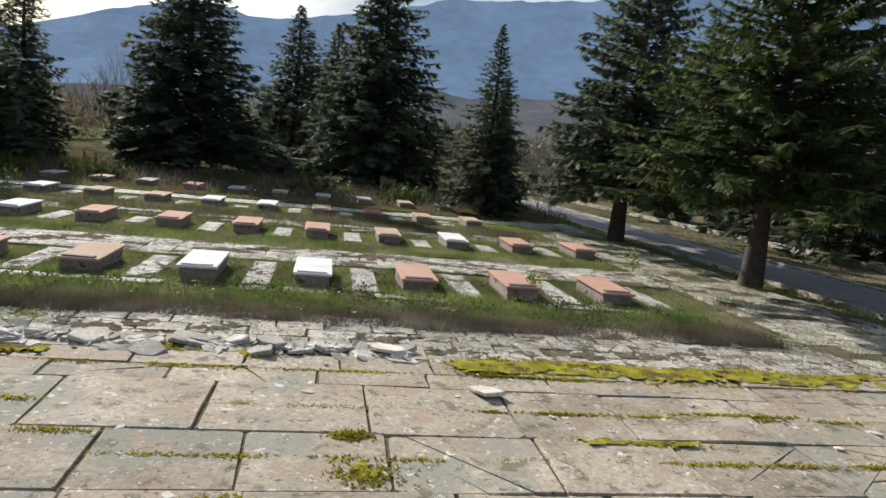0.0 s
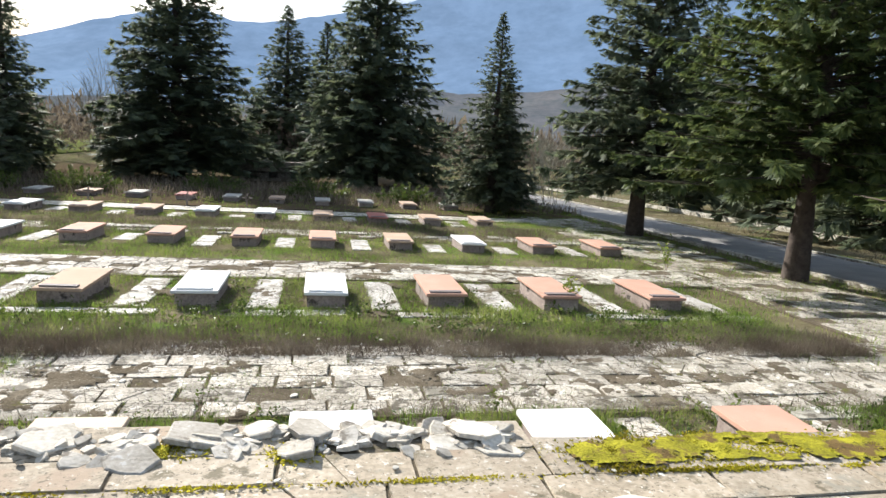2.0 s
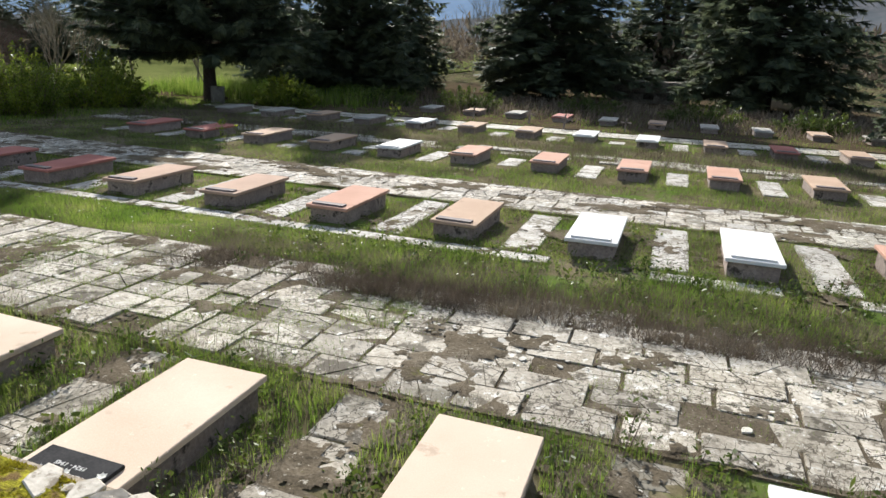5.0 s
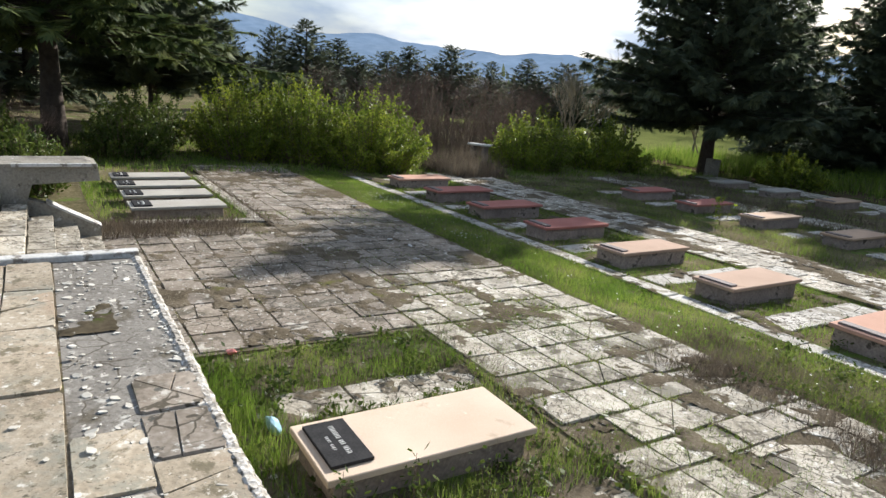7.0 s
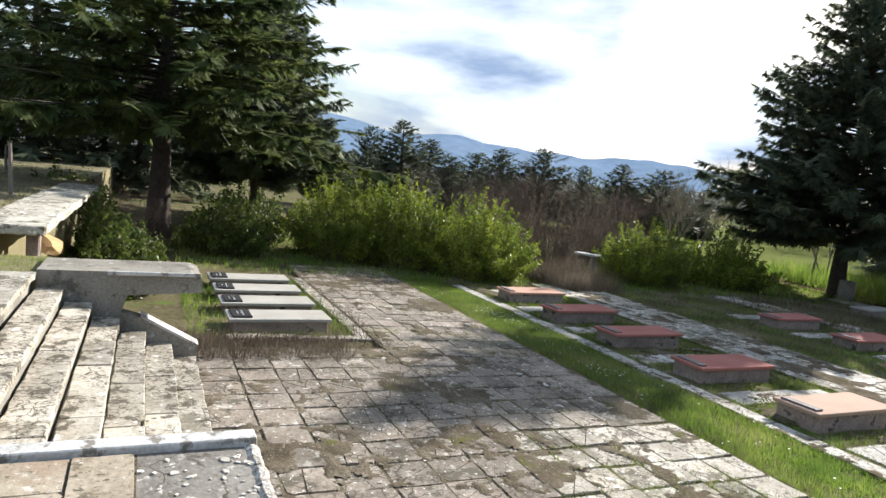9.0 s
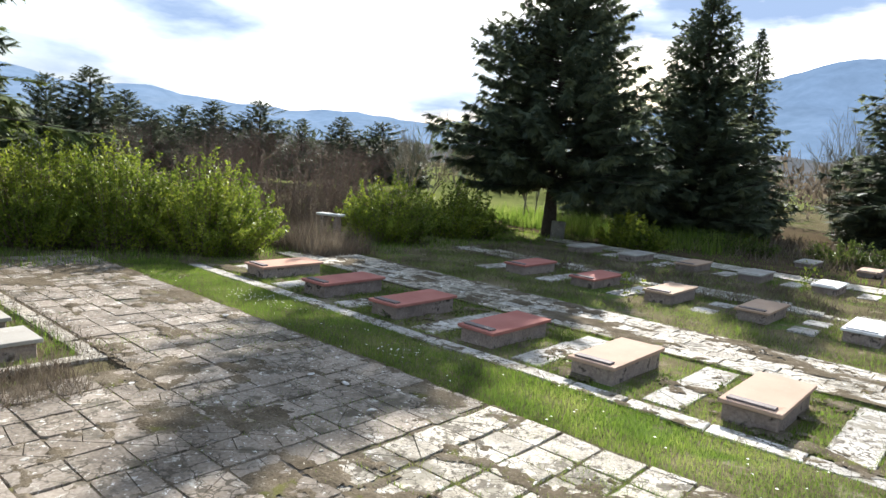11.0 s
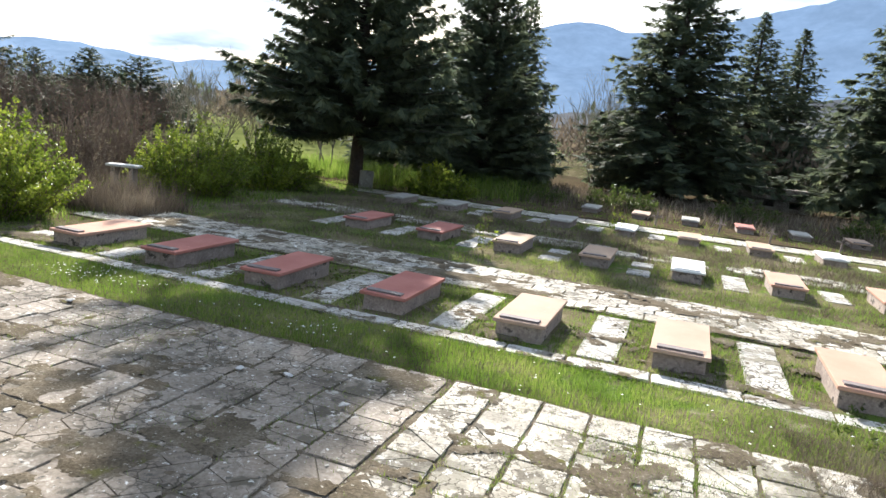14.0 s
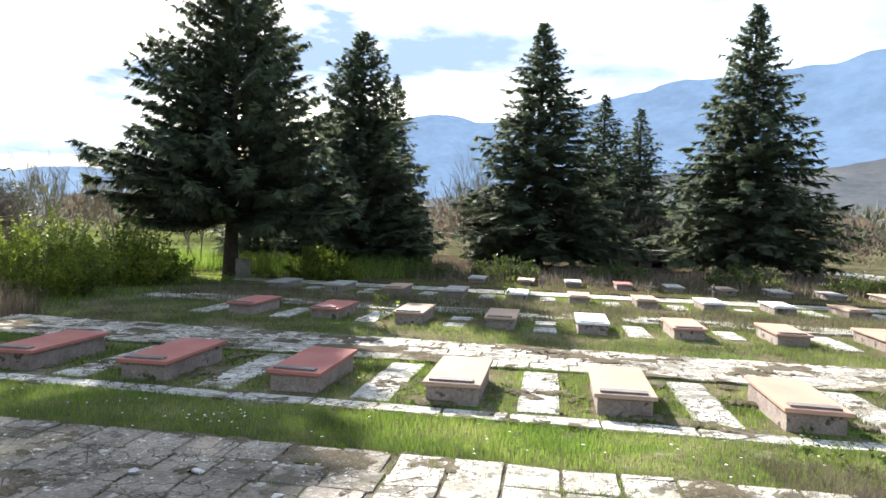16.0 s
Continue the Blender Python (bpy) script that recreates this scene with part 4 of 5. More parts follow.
def blades(x0, x1, y0, y1, per_m2, high, wide, seed, bare=0.25, free=(), base=None, lean=0.5):
    g = np.random.default_rng(seed)
    n = int((x1 - x0) * (y1 - y0) * per_m2)
    x, y = g.uniform(x0, x1, n), g.uniform(y0, y1, n)
    keep = patch(x, y) + g.normal(0, 0.18, n) > bare
    for a, b, c, d in list(BLOCKED) + list(free):
        keep &= ~((x > a) & (x < b) & (y > c) & (y < d))
    x, y = x[keep], y[keep]
    n = len(x)
    z = (-0.285 - 0.0225 * y - 0.05) if base is None else np.full(n, base)
    a, w = g.uniform(0, math.tau, n), wide * g.uniform(0.6, 1.3, n)
    h = high * g.uniform(0.5, 1.4, n) * (0.7 + 0.6 * patch(x * 0.6 + 3, y * 0.6))
    l, b = lean * h * g.uniform(0.1, 1, n), g.uniform(0, math.tau, n)
    p = np.stack([x, y, z], 1)
    side = np.stack([np.cos(a) * w / 2, np.sin(a) * w / 2, 0 * w], 1)
    tip = p + np.stack([np.cos(b) * l, np.sin(b) * l, h + 0.05], 1)
    return np.stack([p - side, p + side, tip], 1)


def joint_blades(tiles, each, high, wide, seed, bare):
    """Blades standing in the joints between flagstones."""
    g = np.random.default_rng(seed)
    t = np.repeat(np.array(tiles), each, 0)
    n = len(t)
    along, end = g.uniform(-0.5, 0.5, n), np.where(g.random(n) < 0.5, 0.5, -0.5)
    flip = g.random(n) < 0.5
    x = t[:, 0] + np.where(flip, along, end) * t[:, 2] + g.normal(0, 0.012, n)
    y = t[:, 1] + np.where(flip, end, along) * t[:, 3] + g.normal(0, 0.012, n)
    keep = patch(x * 1.3 + 5, y * 1.3) + g.normal(0, 0.12, n) > bare
    x, y = x[keep], y[keep]
    n = len(x)
    a, b, h, w = g.uniform(0, math.tau, n), g.uniform(0, math.tau, n), high * g.uniform(0.4, 1.4, n), wide * g.uniform(0.6, 1.3, n)
    p = np.stack([x, y, -0.285 - 0.0225 * y], 1)
    side = np.stack([np.cos(a) * w / 2, np.sin(a) * w / 2, 0 * w], 1)
    return np.stack([p - side, p + side, p + np.stack([np.cos(b) * h * 0.6, np.sin(b) * h * 0.6, h + 0.02], 1)], 1)


lots = [
    joint_blades(square_tiles, 80, 0.045, 0.010, 41, 0.45), joint_blades(rough_tiles, 22, 0.04, 0.010, 45, 0.55), joint_blades(plaza_tiles, 24, 0.03, 0.010, 42, 0.55),
    blades(11.2, 30, -8.0, -5.0, 2300, 0.11, 0.010, 1, 0.42), blades(21.3, 30, -8.28, -7.9, 900, 0.11, 0.010, 18, 0.42), blades(11.2, 24, -8.05, -7.3, 1500, 0.17, 0.010, 16, 0.38),
    blades(-2.5, 15.5, -2.15, -0.6, 2600, 0.055, 0.011, 2, 0.14),
    blades(14.5, 28.4, -2.4, -0.1, 1500, 0.12, 0.011, 3, 0.52, (), None, 0.9),
    blades(-2, 28.5, -0.25, 2.65, 1300, 0.065, 0.012, 4, 0.38),
    blades(-2, 30, 4.8, 9.8, 620, 0.07, 0.015, 5, 0.47),
    blades(-2, 31, 9.0, 17, 260, 0.09, 0.02, 6, 0.52),
    blades(-4, 34, 18.7, 34, 70, 0.12, 0.03, 7, 0.5), blades(-12, 3.5, 21, 30, 90, 0.75, 0.035, 17, 0.35),
    blades(10.6, 16.5, -5.0, -2.1, 2400, 0.05, 0.010, 15, 0.50, (), None, 0.9),
    blades(-1, 4.55, -8.0, -5.2, 500, 0.10, 0.015, 8, 0.1),
    blades(28, 33.9, -7.5, 30, 130, 0.10, 0.02, 9, 0.3),
    blades(-12, -2, -8, 20, 90, 0.15, 0.03, 10, 0.15),
    blades(4, 30, -5.0, -2.1, 900, 0.055, 0.010, 11, 0.68),
    blades(-22, 4.85, -16, -10.95, 50, 0.05, 0.02, 35, 0.3, (), UPPER - 0.10, 0.8),
    blades(5.0, 6.3, -13, -9.9, 900, 0.04, 0.015, 36, 0.3, (), TERRACE - 0.06, 0.8),
]
def tuft_spot(x, y, w, d, n, high, seed):
    """Moss tips thinning out from a middle."""
    g = np.random.default_rng(seed)
    p = np.stack([x + g.normal(0, w, n), np.minimum(y + g.normal(0, d, n), EDGE - 0.02), np.full(n, TERRACE - 0.004)], 1)
    a, b, r = g.uniform(0, math.tau, n), g.uniform(0, math.tau, n), 0.011 * g.uniform(0.6, 1.4, n)
    side = np.stack([np.cos(a) * r, np.sin(a) * r, 0 * r], 1)
    l = high * g.uniform(0.3, 1.6, n)
    return np.stack([p - side, p + side, p + np.stack([np.cos(b) * l, np.sin(b) * l, high * g.uniform(0.5, 1.3, n)], 1)], 1)


moss_lots, g = [], random.Random(77)
for k in range(120):
    moss_lots.append(tuft_spot(g.uniform(21.4, 30), min(BACK_EDGE - 0.05, g.gauss(-8.47, 0.09)), g.uniform(0.04, 0.16), g.uniform(0.02, 0.05), 200, 0.014, 400 + k))
for k in range(110):
    moss_lots.append(tuft_spot(g.gauss(16.8, 0.35), g.gauss(-8.23, 0.10), g.uniform(0.03, 0.10), g.uniform(0.02, 0.06), 260, 0.014, 600 + k))
for k, (x, y, w, d) in enumerate(((19.3, -8.35, 0.1, 0.04), (18.2, -8.55, 0.12, 0.03), (19.9, -8.4, 0.06, 0.05), (20.6, -10.2, 0.09, 0.07), (20.55, -9.75, 0.05, 0.03), (19.0, -9.78, 0.1, 0.02), (22.3, -9.78, 0.2, 0.012),
                                  (21.2, -10.45, 0.25, 0.012), (20.0, -10.45, 0.1, 0.025), (23.2, -9.3, 0.25, 0.012), (22.0, -8.7, 0.3, 0.012))):
    moss_lots.append(tuft_spot(x, y, w, d, 500, 0.016, 50 + k))
for k in range(60):
    moss_lots.append(tuft_spot(g.uniform(17.5, 25), g.choice((-8.72, -9.36, -10.02)), g.uniform(0.03, 0.2), 0.014, 90, 0.012, 800 + k))
tagged(put("fine_moss", triangles("fine_moss", np.concatenate(moss_lots), M["moss_fine"])), "fuzzy yellow-green moss on the terrace edge and joints", "moss", kind="stuff")
tagged(put("grass", triangles("grass", np.concatenate(lots), M["grass"])), "short spring grass growing between graves and paving", "grass", kind="stuff")
dry = [
    joint_blades(near_tiles, 60, 0.06, 0.008, 43, 0.42), joint_blades(plaza_tiles, 44, 0.03, 0.008, 44, 0.42),
    blades(12.5, 28.8, -3.0, -1.3, 1900, 0.13, 0.008, 21, 0.36, (), None, 1.6), blades(13, 28.8, -2.95, -2.1, 2600, 0.17, 0.009, 39, 0.30, (), None, 1.3),
    blades(11.2, 30, -8.0, -4.9, 1400, 0.10, 0.007, 22, 0.30, (), None, 2.0),
    blades(11, 29, -5.4, -4.7, 500, 0.12, 0.009, 23, 0.42, (), None, 1.2),
    blades(-2, 30, 4.8, 10, 420, 0.09, 0.011, 24, 0.36, (), None, 1.8),
    blades(14, 28.6, -1.6, 2.6, 900, 0.11, 0.008, 37, 0.45, (), None, 1.6), blades(38.2, 43, -10, 40, 40, 0.08, 0.03, 12, 0.3), blades(-2.5, 15, -2.3, -1.9, 900, 0.07, 0.008, 38, 0.4, (), None, 1.8),
    blades(-2, 28, -2.2, 2.4, 420, 0.08, 0.009, 31, 0.42, (), None, 1.8),
    blades(-2, 30, 9.2, 14.3, 260, 0.2, 0.016, 25, 0.40, (), None, 1.2),
    blades(5.2, 11.4, -5.5, -4.95, 300, 0.08, 0.009, 26, 0.4, (), None, 1.2),
    blades(-0.5, 5.4, -5.6, -4.85, 400, 0.12, 0.011, 27, 0.2, (), None, 1.1),
    blades(4.7, 6.05, -8.9, -5.6, 900, 0.25, 0.013, 28, 0.1, (), None, 1.0),
    blades(-4, -1.4, 3.2, 5.5, 500, 0.7, 0.02, 29, 0.1, (), None, 0.7),
    blades(28, 34, -4, 12, 60, 0.14, 0.014, 30, 0.4, (), None, 1.1),
    blades(-6, 34, 22, 40, 20, 0.45, 0.07, 14, 0.3, (), None, 0.9),
    blades(10.5, 29, -5.0, -2.1, 900, 0.055, 0.007, 34, 0.50, (), None, 2.0),
    blades(-22, 4.85, -16, -10.95, 160, 0.05, 0.02, 33, 0.3, (), UPPER - 0.10, 1.2),
]
tagged(put("dry_weeds", triangles("dry_weeds", np.concatenate(dry), M["dry"])), "matted brown dry weeds in the path's joints", "weeds", kind="stuff")


weeds, g = [], np.random.default_rng(91)
for k in range(1300):
    if k < 760:
        cx, cy = g.uniform(11.2, 27), g.uniform(-7.9, -5.0)
    elif k < 1190:
        cx, cy = g.uniform(13, 28.3), g.uniform(-2.5, -0.1)
    else:
        cx, cy = g.uniform(0, 28), g.uniform(-0.4, 2.3)
    if any(a < cx < b and c < cy < d for a, b, c, d in BLOCKED):
        continue
    n, tall = 26, g.uniform(0.04, 0.20)
    c = np.stack([cx + g.normal(0, 0.07, n), cy + g.normal(0, 0.07, n), ground_z(cx, cy) + tall * g.random(n)], 1)
    u, v = g.normal(0, 0.016, (n, 3)), g.normal(0, 0.011, (n, 3))
    weeds.append(np.stack([c, c + u + v, c + 2 * u, c + u - v], 1))
tagged(put("leafy_weeds", quads("leafy_weeds", np.concatenate(weeds), M["shrub_dark"])), "small-leaved green weeds among the graves", "weeds", kind="stuff")


# ---- trees ----
def conifer_meshes(seed, high, radius, clear, limbs_count, needle, droop=0.35, shape=0.85, density=1.0, tuft=1.0, gap=0.06):
    """Trunk, limbs and crown of a conifer: limbs that shorten upwards, with flat sprays of needles along each."""
    rr = random.Random(seed)
    g = np.random.default_rng(seed)
    trunk = []
    bend = [Vector((rr.uniform(-0.006, 0.006) * k, rr.uniform(-0.006, 0.006) * k, high * k / 6)) for k in range(7)]
    for k in range(6):
        trunk.append((bend[k], bend[k + 1], high * 0.021 * (1 - k / 6.2) * (1.25 if k == 0 else 1), high * 0.021 * (1 - (k + 1) / 6.2)))
    tv, tf = sticks(trunk, 9)
    limbs, sprays = [], []
    side_long = [rr.uniform(0.82, 1.12) for _ in range(12)]
    for w in range(limbs_count):
        f = min(0.995, ((w + rr.random()) / limbs_count) ** 1.12)
        if rr.random() < gap:
            continue
        z = clear + (high - clear) * f
        a = w * 2.39996 + rr.uniform(-0.35, 0.35)
        lump = side_long[int(a / math.tau * 12) % 12] * (1 + 0.10 * math.sin(f * 23 + a))
        length = (radius * ((1 - f) ** shape) * (0.78 + 0.22 * min(1.0, f * 7 + 0.2)) * lump + 0.10 * (1.2 - f)) * rr.uniform(0.72, 1.14)
        rise = 0.42 * f + 0.03 + rr.uniform(-0.06, 0.06)
        sag = droop * (1 - 0.6 * f)
        ca, sa = math.cos(a), math.sin(a)
        curve = lambda t: np.array([ca * length * t, sa * length * t, z + length * (rise * t - sag * t * t + 0.14 * t ** 4)])
        p, q = curve(0.0), curve(0.55)
        limbs += [(p, q, 0.010 + length * 0.008, 0.006 + length * 0.004), (q, curve(1.0), 0.006 + length * 0.004, 0.003)]
        n = int((length * 17 + 8) * density)
        t = g.uniform(0.10, 1.0, n) ** 0.75
        at = np.stack([ca * length * t, sa * length * t, z + length * (rise * t - sag * t * t + 0.14 * t ** 4)], 1)
        side = np.where(g.random(n) < 0.5, 1, -1)
        turn = a + side * g.uniform(0.1, 1.2, n)
        reach = tuft * (1.05 - 0.5 * f) * (0.20 + 0.16 * (1 - t) + 0.12 * length / radius) * g.uniform(0.6, 1.35, n)
        hang = g.random(n) < 0.35
        fall = np.where(hang, g.uniform(-1.5, -0.5, n), g.uniform(-0.35, 0.30 + 0.5 * f, n))
        way = np.stack([np.cos(turn), np.sin(turn), fall], 1)
        way /= np.linalg.norm(way, axis=1)[:, None]
        across = np.stack([-np.sin(turn), np.cos(turn), g.uniform(-0.6, 0.6, n)], 1)
        width = reach * g.uniform(0.20, 0.36, n)
        for s0, s1, twist in ((0.0, 1.0, 0.0), (0.1, 0.75, 0.8), (0.1, 0.75, -0.8), (0.4, 0.98, 0.5), (0.4, 0.98, -0.5)):
            start = at + way * (reach * s0)[:, None]
            end = at + way * (reach * s1)[:, None] + across * (reach * twist * 0.5)[:, None]
            end[:, 2] -= reach * 0.10 * abs(twist)
            half = across * (width * (0.6 if twist else 0.5))[:, None] + way * (width * 0.35 * np.sign(twist))[:, None]
            sprays.append(np.stack([start - half, start + half, end], 1))
    lv, lf = sticks(limbs, 3)
    return mesh_of("trunk", tv, tf, M["bark"], True), mesh_of("branchwork", lv, lf, M["bark"]), triangles("crown", np.concatenate(sprays), needle)


KINDS = {
    "full": conifer_meshes(1, 10, 3.0, 0.7, 420, M["needle"], 0.40, 0.85, 1.1, 0.98),
    "full_two": conifer_meshes(2, 10, 2.7, 0.6, 360, M["needle"], 0.42, 0.88, 0.7, 1.08),
    "near": conifer_meshes(8, 10, 2.9, 1.5, 420, M["needle"], 0.30, 0.85, 1.15, 0.78),
    "light": conifer_meshes(3, 10, 3.6, 2.1, 420, M["needle_light"], 0.22, 0.75, 1.35, 0.7),
    "open": conifer_meshes(4, 10, 4.3, 1.7, 380, M["needle"], 0.16, 0.74, 1.7, 1.0, 0.08),
    "open_light": conifer_meshes(9, 10, 4.3, 2.5, 290, M["needle_light"], 0.26, 0.72, 1.2, 0.85, 0.15),
    "narrow": conifer_meshes(5, 10, 2.2, 0.8, 360, M["needle"], 0.42, 0.9, 0.85, 0.85),
    "pine": conifer_meshes(6, 10, 3.0, 0.9, 160, M["pine"], 0.02, 0.60, 0.9, 1.45, 0.08),
    "round_pine": conifer_meshes(12, 10, 3.2, 1.2, 160, M["pine"], -0.04, 0.45, 0.9, 1.45, 0.10),
    "far": conifer_meshes(11, 10, 3.0, 0.6, 260, M["needle"], 0.35, 0.85, 0.4, 1.4),
    "dark": conifer_meshes(7, 10, 2.9, 0.1, 440, M["needle"], 0.14, 0.62, 1.45, 1.05),
}
TREE_WORDS = {"full": "tall dark green spruce with drooping limbs", "full_two": "tall dark green spruce with a narrow top", "open_light": "wide open spruce with yellow-green limbs", "near": "tall dense spruce with a bare trunk foot", "light": "broad spruce with yellow-green tips over a bare trunk",
              "open": "wide open spruce with a bare lower trunk", "narrow": "slim young spruce with a pointed crown", "pine": "distant grey-green pine with a rounded crown",
              "round_pine": "distant grey-green pine with a broad rounded crown", "far": "dark green spruce standing in the belt of trees", "dark": "dense dark conifer with foliage to the ground"}


def tree(x, y, high, kind, turn=0.0, wide=1.0, base=None):
    s = high / 10
    t = thing("pine_tree" if "pine" in kind else "spruce_tree", pose(x, y, ground_z(x, y) - 0.05 if base is None else base, 0, 0, turn) @ Matrix.Diagonal((s * wide, s * wide, s, 1)), TREE_WORDS[kind], "tree", "conifers round the graveyard")
    for name, me in zip(("trunk", "branchwork", "crown"), KINDS[kind]):
        ob = put(name, me, t)
        if name != "trunk":
            tagged(ob, kind="stuff")
    return t


for x, y, high, kind, turn, wide in (
        (-3.6, 18.9, 14.2, "open", 20, 1.02), (-1.1, 29.8, 13.9, "dark", 70, 1.2), (-1.5, 40.0, 14.0, "full_two", 140, 1.1), (9.1, 43.1, 18.6, "full", 10, 1.36),
        (20.6, 77.5, 18.6, "full_two", 200, 1.45), (15.9, 73.1, 19.4, "full_two", 250, 1.5), (24.2, 42.8, 19.6, "full", 120, 1.2), (28.8, 21.8, 10.1, "narrow", 0, 1.2),
        (29.6, 22.8, 7.6, "narrow", 90, 1.1), (32.8, 13.5, 14.0, "near", 30, 1.08), (32.7, 3.9, 12.2, "light", 160, 1.12), (44.5, 13.0, 14.5, "far", 60, 1.1),
        (47.0, 22.0, 15.0, "far", 200, 1.2), (45.5, 2.0, 14.0, "far", 30, 1.0), (46.0, 31.0, 15.0, "far", 310, 1.2), (52.0, 8.0, 16.0, "far", 10, 1.2), (-8.2, -8.3, 14.0, "open_light", 45, 1.22), (-17.0, -4.0, 12.0, "open", 80, 1.0),
        (-31.0, -15.0, 17.0, "far", 15, 1.3), (-33.0, -22.0, 17.0, "far", 15, 1.2), (-30.0, -9.0, 16.0, "far", 75, 1.2), (-28.0, -29.0, 17.0, "far", 75, 1.2), (-9.5, 34.0, 12.0, "far", 15, 1.0)):
    tree(x, y, high, kind, turn, wide)
for bearing, up, far in ((69.8, 4.7, 50), (72.5, 3.8, 56), (76, 3.6, 54), (67.4, 3.3, 62), (65.6, 2.0, 60), (63.2, 2.5, 68), (61.1, 3.1, 58), (57.6, 3.3, 60), (54.2, 2.3, 66), (51.0, 2.7, 62), (47.6, 2.4, 64), (44.6, 1.2, 70)):
    x, y = 15 - math.sin(radians(bearing)) * far, -8.6 + math.cos(radians(bearing)) * far
    tree(x, y, math.tan(radians(up)) * far + 2.7 - ground_z(x, y), "pine" if far % 4 else "round_pine", bearing * 31 % 360, (1.2, 1.75, 1.4, 1.95)[int(bearing) % 4])


def shrub(name, x, y, wide, deep, high, shoots, leaves, material, seed, label, size=0.07, twig=None):
    """Upright arching shoots with small leaves along them."""
    rr, g = random.Random(seed), np.random.default_rng(seed)
    base = ground_z(x, y) - 0.05
    s = thing(name, pose(x, y, base), label, "shrub", "shrubs at the graveyard's edge")
    lines, parts = [], []
    for k in range(shoots):
        a, r = rr.uniform(0, math.tau), rr.random() ** 0.5
        foot = Vector((math.cos(a) * r * wide * 0.6, math.sin(a) * r * deep * 0.6, 0))
        h = high * (1 - 0.62 * r * r) * rr.uniform(0.62, 1.22)
        top = Vector((math.cos(a) * r * wide * rr.uniform(0.85, 1.1), math.sin(a) * r * deep * rr.uniform(0.85, 1.1), h))
        mid = foot.lerp(top, 0.5) + Vector((0, 0, 0.12 * h))
        lines += [(foot, mid, 0.014, 0.009), (mid, top, 0.009, 0.003)]
        n = leaves
        t = g.uniform(0.12, 1.0, n)[:, None]
        f, m_, p = np.array(foot), np.array(mid), np.array(top)
        at = (1 - t) ** 2 * f + 2 * t * (1 - t) * m_ + t * t * p + g.normal(0, 0.075, (n, 3)) * (1.25 - t)
        at[:, 2] = np.maximum(at[:, 2], 0.05)
        way = g.normal(0, 1, (n, 3)) + [0, 0, 0.7]
        way /= np.linalg.norm(way, axis=1)[:, None]
        side = np.cross(way, g.normal(0, 1, (n, 3)))
        side /= np.linalg.norm(side, axis=1)[:, None]
        l = size * g.uniform(0.6, 1.4, n)[:, None]
        parts.append(np.stack([at, at + way * l * 0.5 + side * l * 0.28, at + way * l, at + way * l * 0.5 - side * l * 0.28], 1))
    tagged(put("stemwork", mesh_of("stemwork", *sticks(lines, 3), twig or M["twig"]), s), kind="stuff")
    if leaves:
        put("leaves", quads("leaves", np.concatenate(parts), material), s)
    return s


shrub("shrub", -3.8, 1.2, 2.4, 2.2, 2.45, 330, 96, M["shrub"], 1, "large yellow-green shrub in fresh leaf", 0.085)
shrub("shrub", -5.0, -0.8, 2.0, 1.8, 2.75, 260, 94, M["shrub"], 8, "large yellow-green shrub in fresh leaf", 0.085)
shrub("shrub", -6.2, -2.4, 2.7, 2.3, 2.8, 330, 96, M["shrub"], 2, "large yellow-green shrub in fresh leaf", 0.085)
shrub("shrub", -4.4, 8.8, 2.2, 2.0, 2.35, 260, 84, M["shrub"], 3, "rounded green shrub beside the graves", 0.085)
shrub("shrub", -4.9, 13.2, 2.5, 2.1, 2.1, 230, 70, M["shrub"], 4, "low bright green shrub under the spruce", 0.11)
shrub("shrub", 0.4, 19.6, 1.9, 1.2, 1.5, 150, 60, M["shrub"], 5, "low bright green shrub under the spruce", 0.11)
shrub("shrub", -5.6, -6.4, 2.0, 1.5, 1.7, 170, 60, M["shrub_dark"], 6, "dark green undergrowth below a spruce", 0.10)
shrub("shrub", -8.6, -5.4, 2.4, 1.8, 2.0, 170, 60, M["shrub_dark"], 10, "dark green undergrowth below a spruce", 0.10)
shrub("shrub", -9.6, -11.2, 2.2, 1.6, 1.9, 150, 55, M["shrub_dark"], 11, "dark green undergrowth below a spruce", 0.10)
shrub("shrub", -3.2, -9.7, 2.2, 0.7, 1.6, 120, 50, M["shrub_dark"], 9, "green weeds and ivy along the higher terrace", 0.09)
shrub("shrub", 0.9, -9.0, 1.8, 0.9, 1.3, 150, 55, M["shrub_dark"], 7, "green weeds and ivy behind the stair flank", 0.09)
for k, (x, y, high) in enumerate(((-7.6, 6.6, 2.9), (-8.6, 9.2, 3.3), (-9.8, 4.6, 3.3), (-10.5, 12.0, 3.5), (-12.0, 7.5, 3.7))):
    shrub("bare_shrub", x, y, 1.9, 1.8, high, 230, 34, M["wood_far"], 40 + k, "leafless reddish-brown thicket beside the graves", 0.055)
for k, (x, y) in enumerate(((3.5, 24.0), (8.0, 25.5), (14.0, 29.0), (20.0, 27.0), (25.0, 26.0))):
    shrub("shrub", x, y, 2.2, 1.2, 1.1 + 0.2 * (k % 2), 90, 36, M["shrub_dark"], 20 + k, "dark low undergrowth beneath the spruces", 0.11)


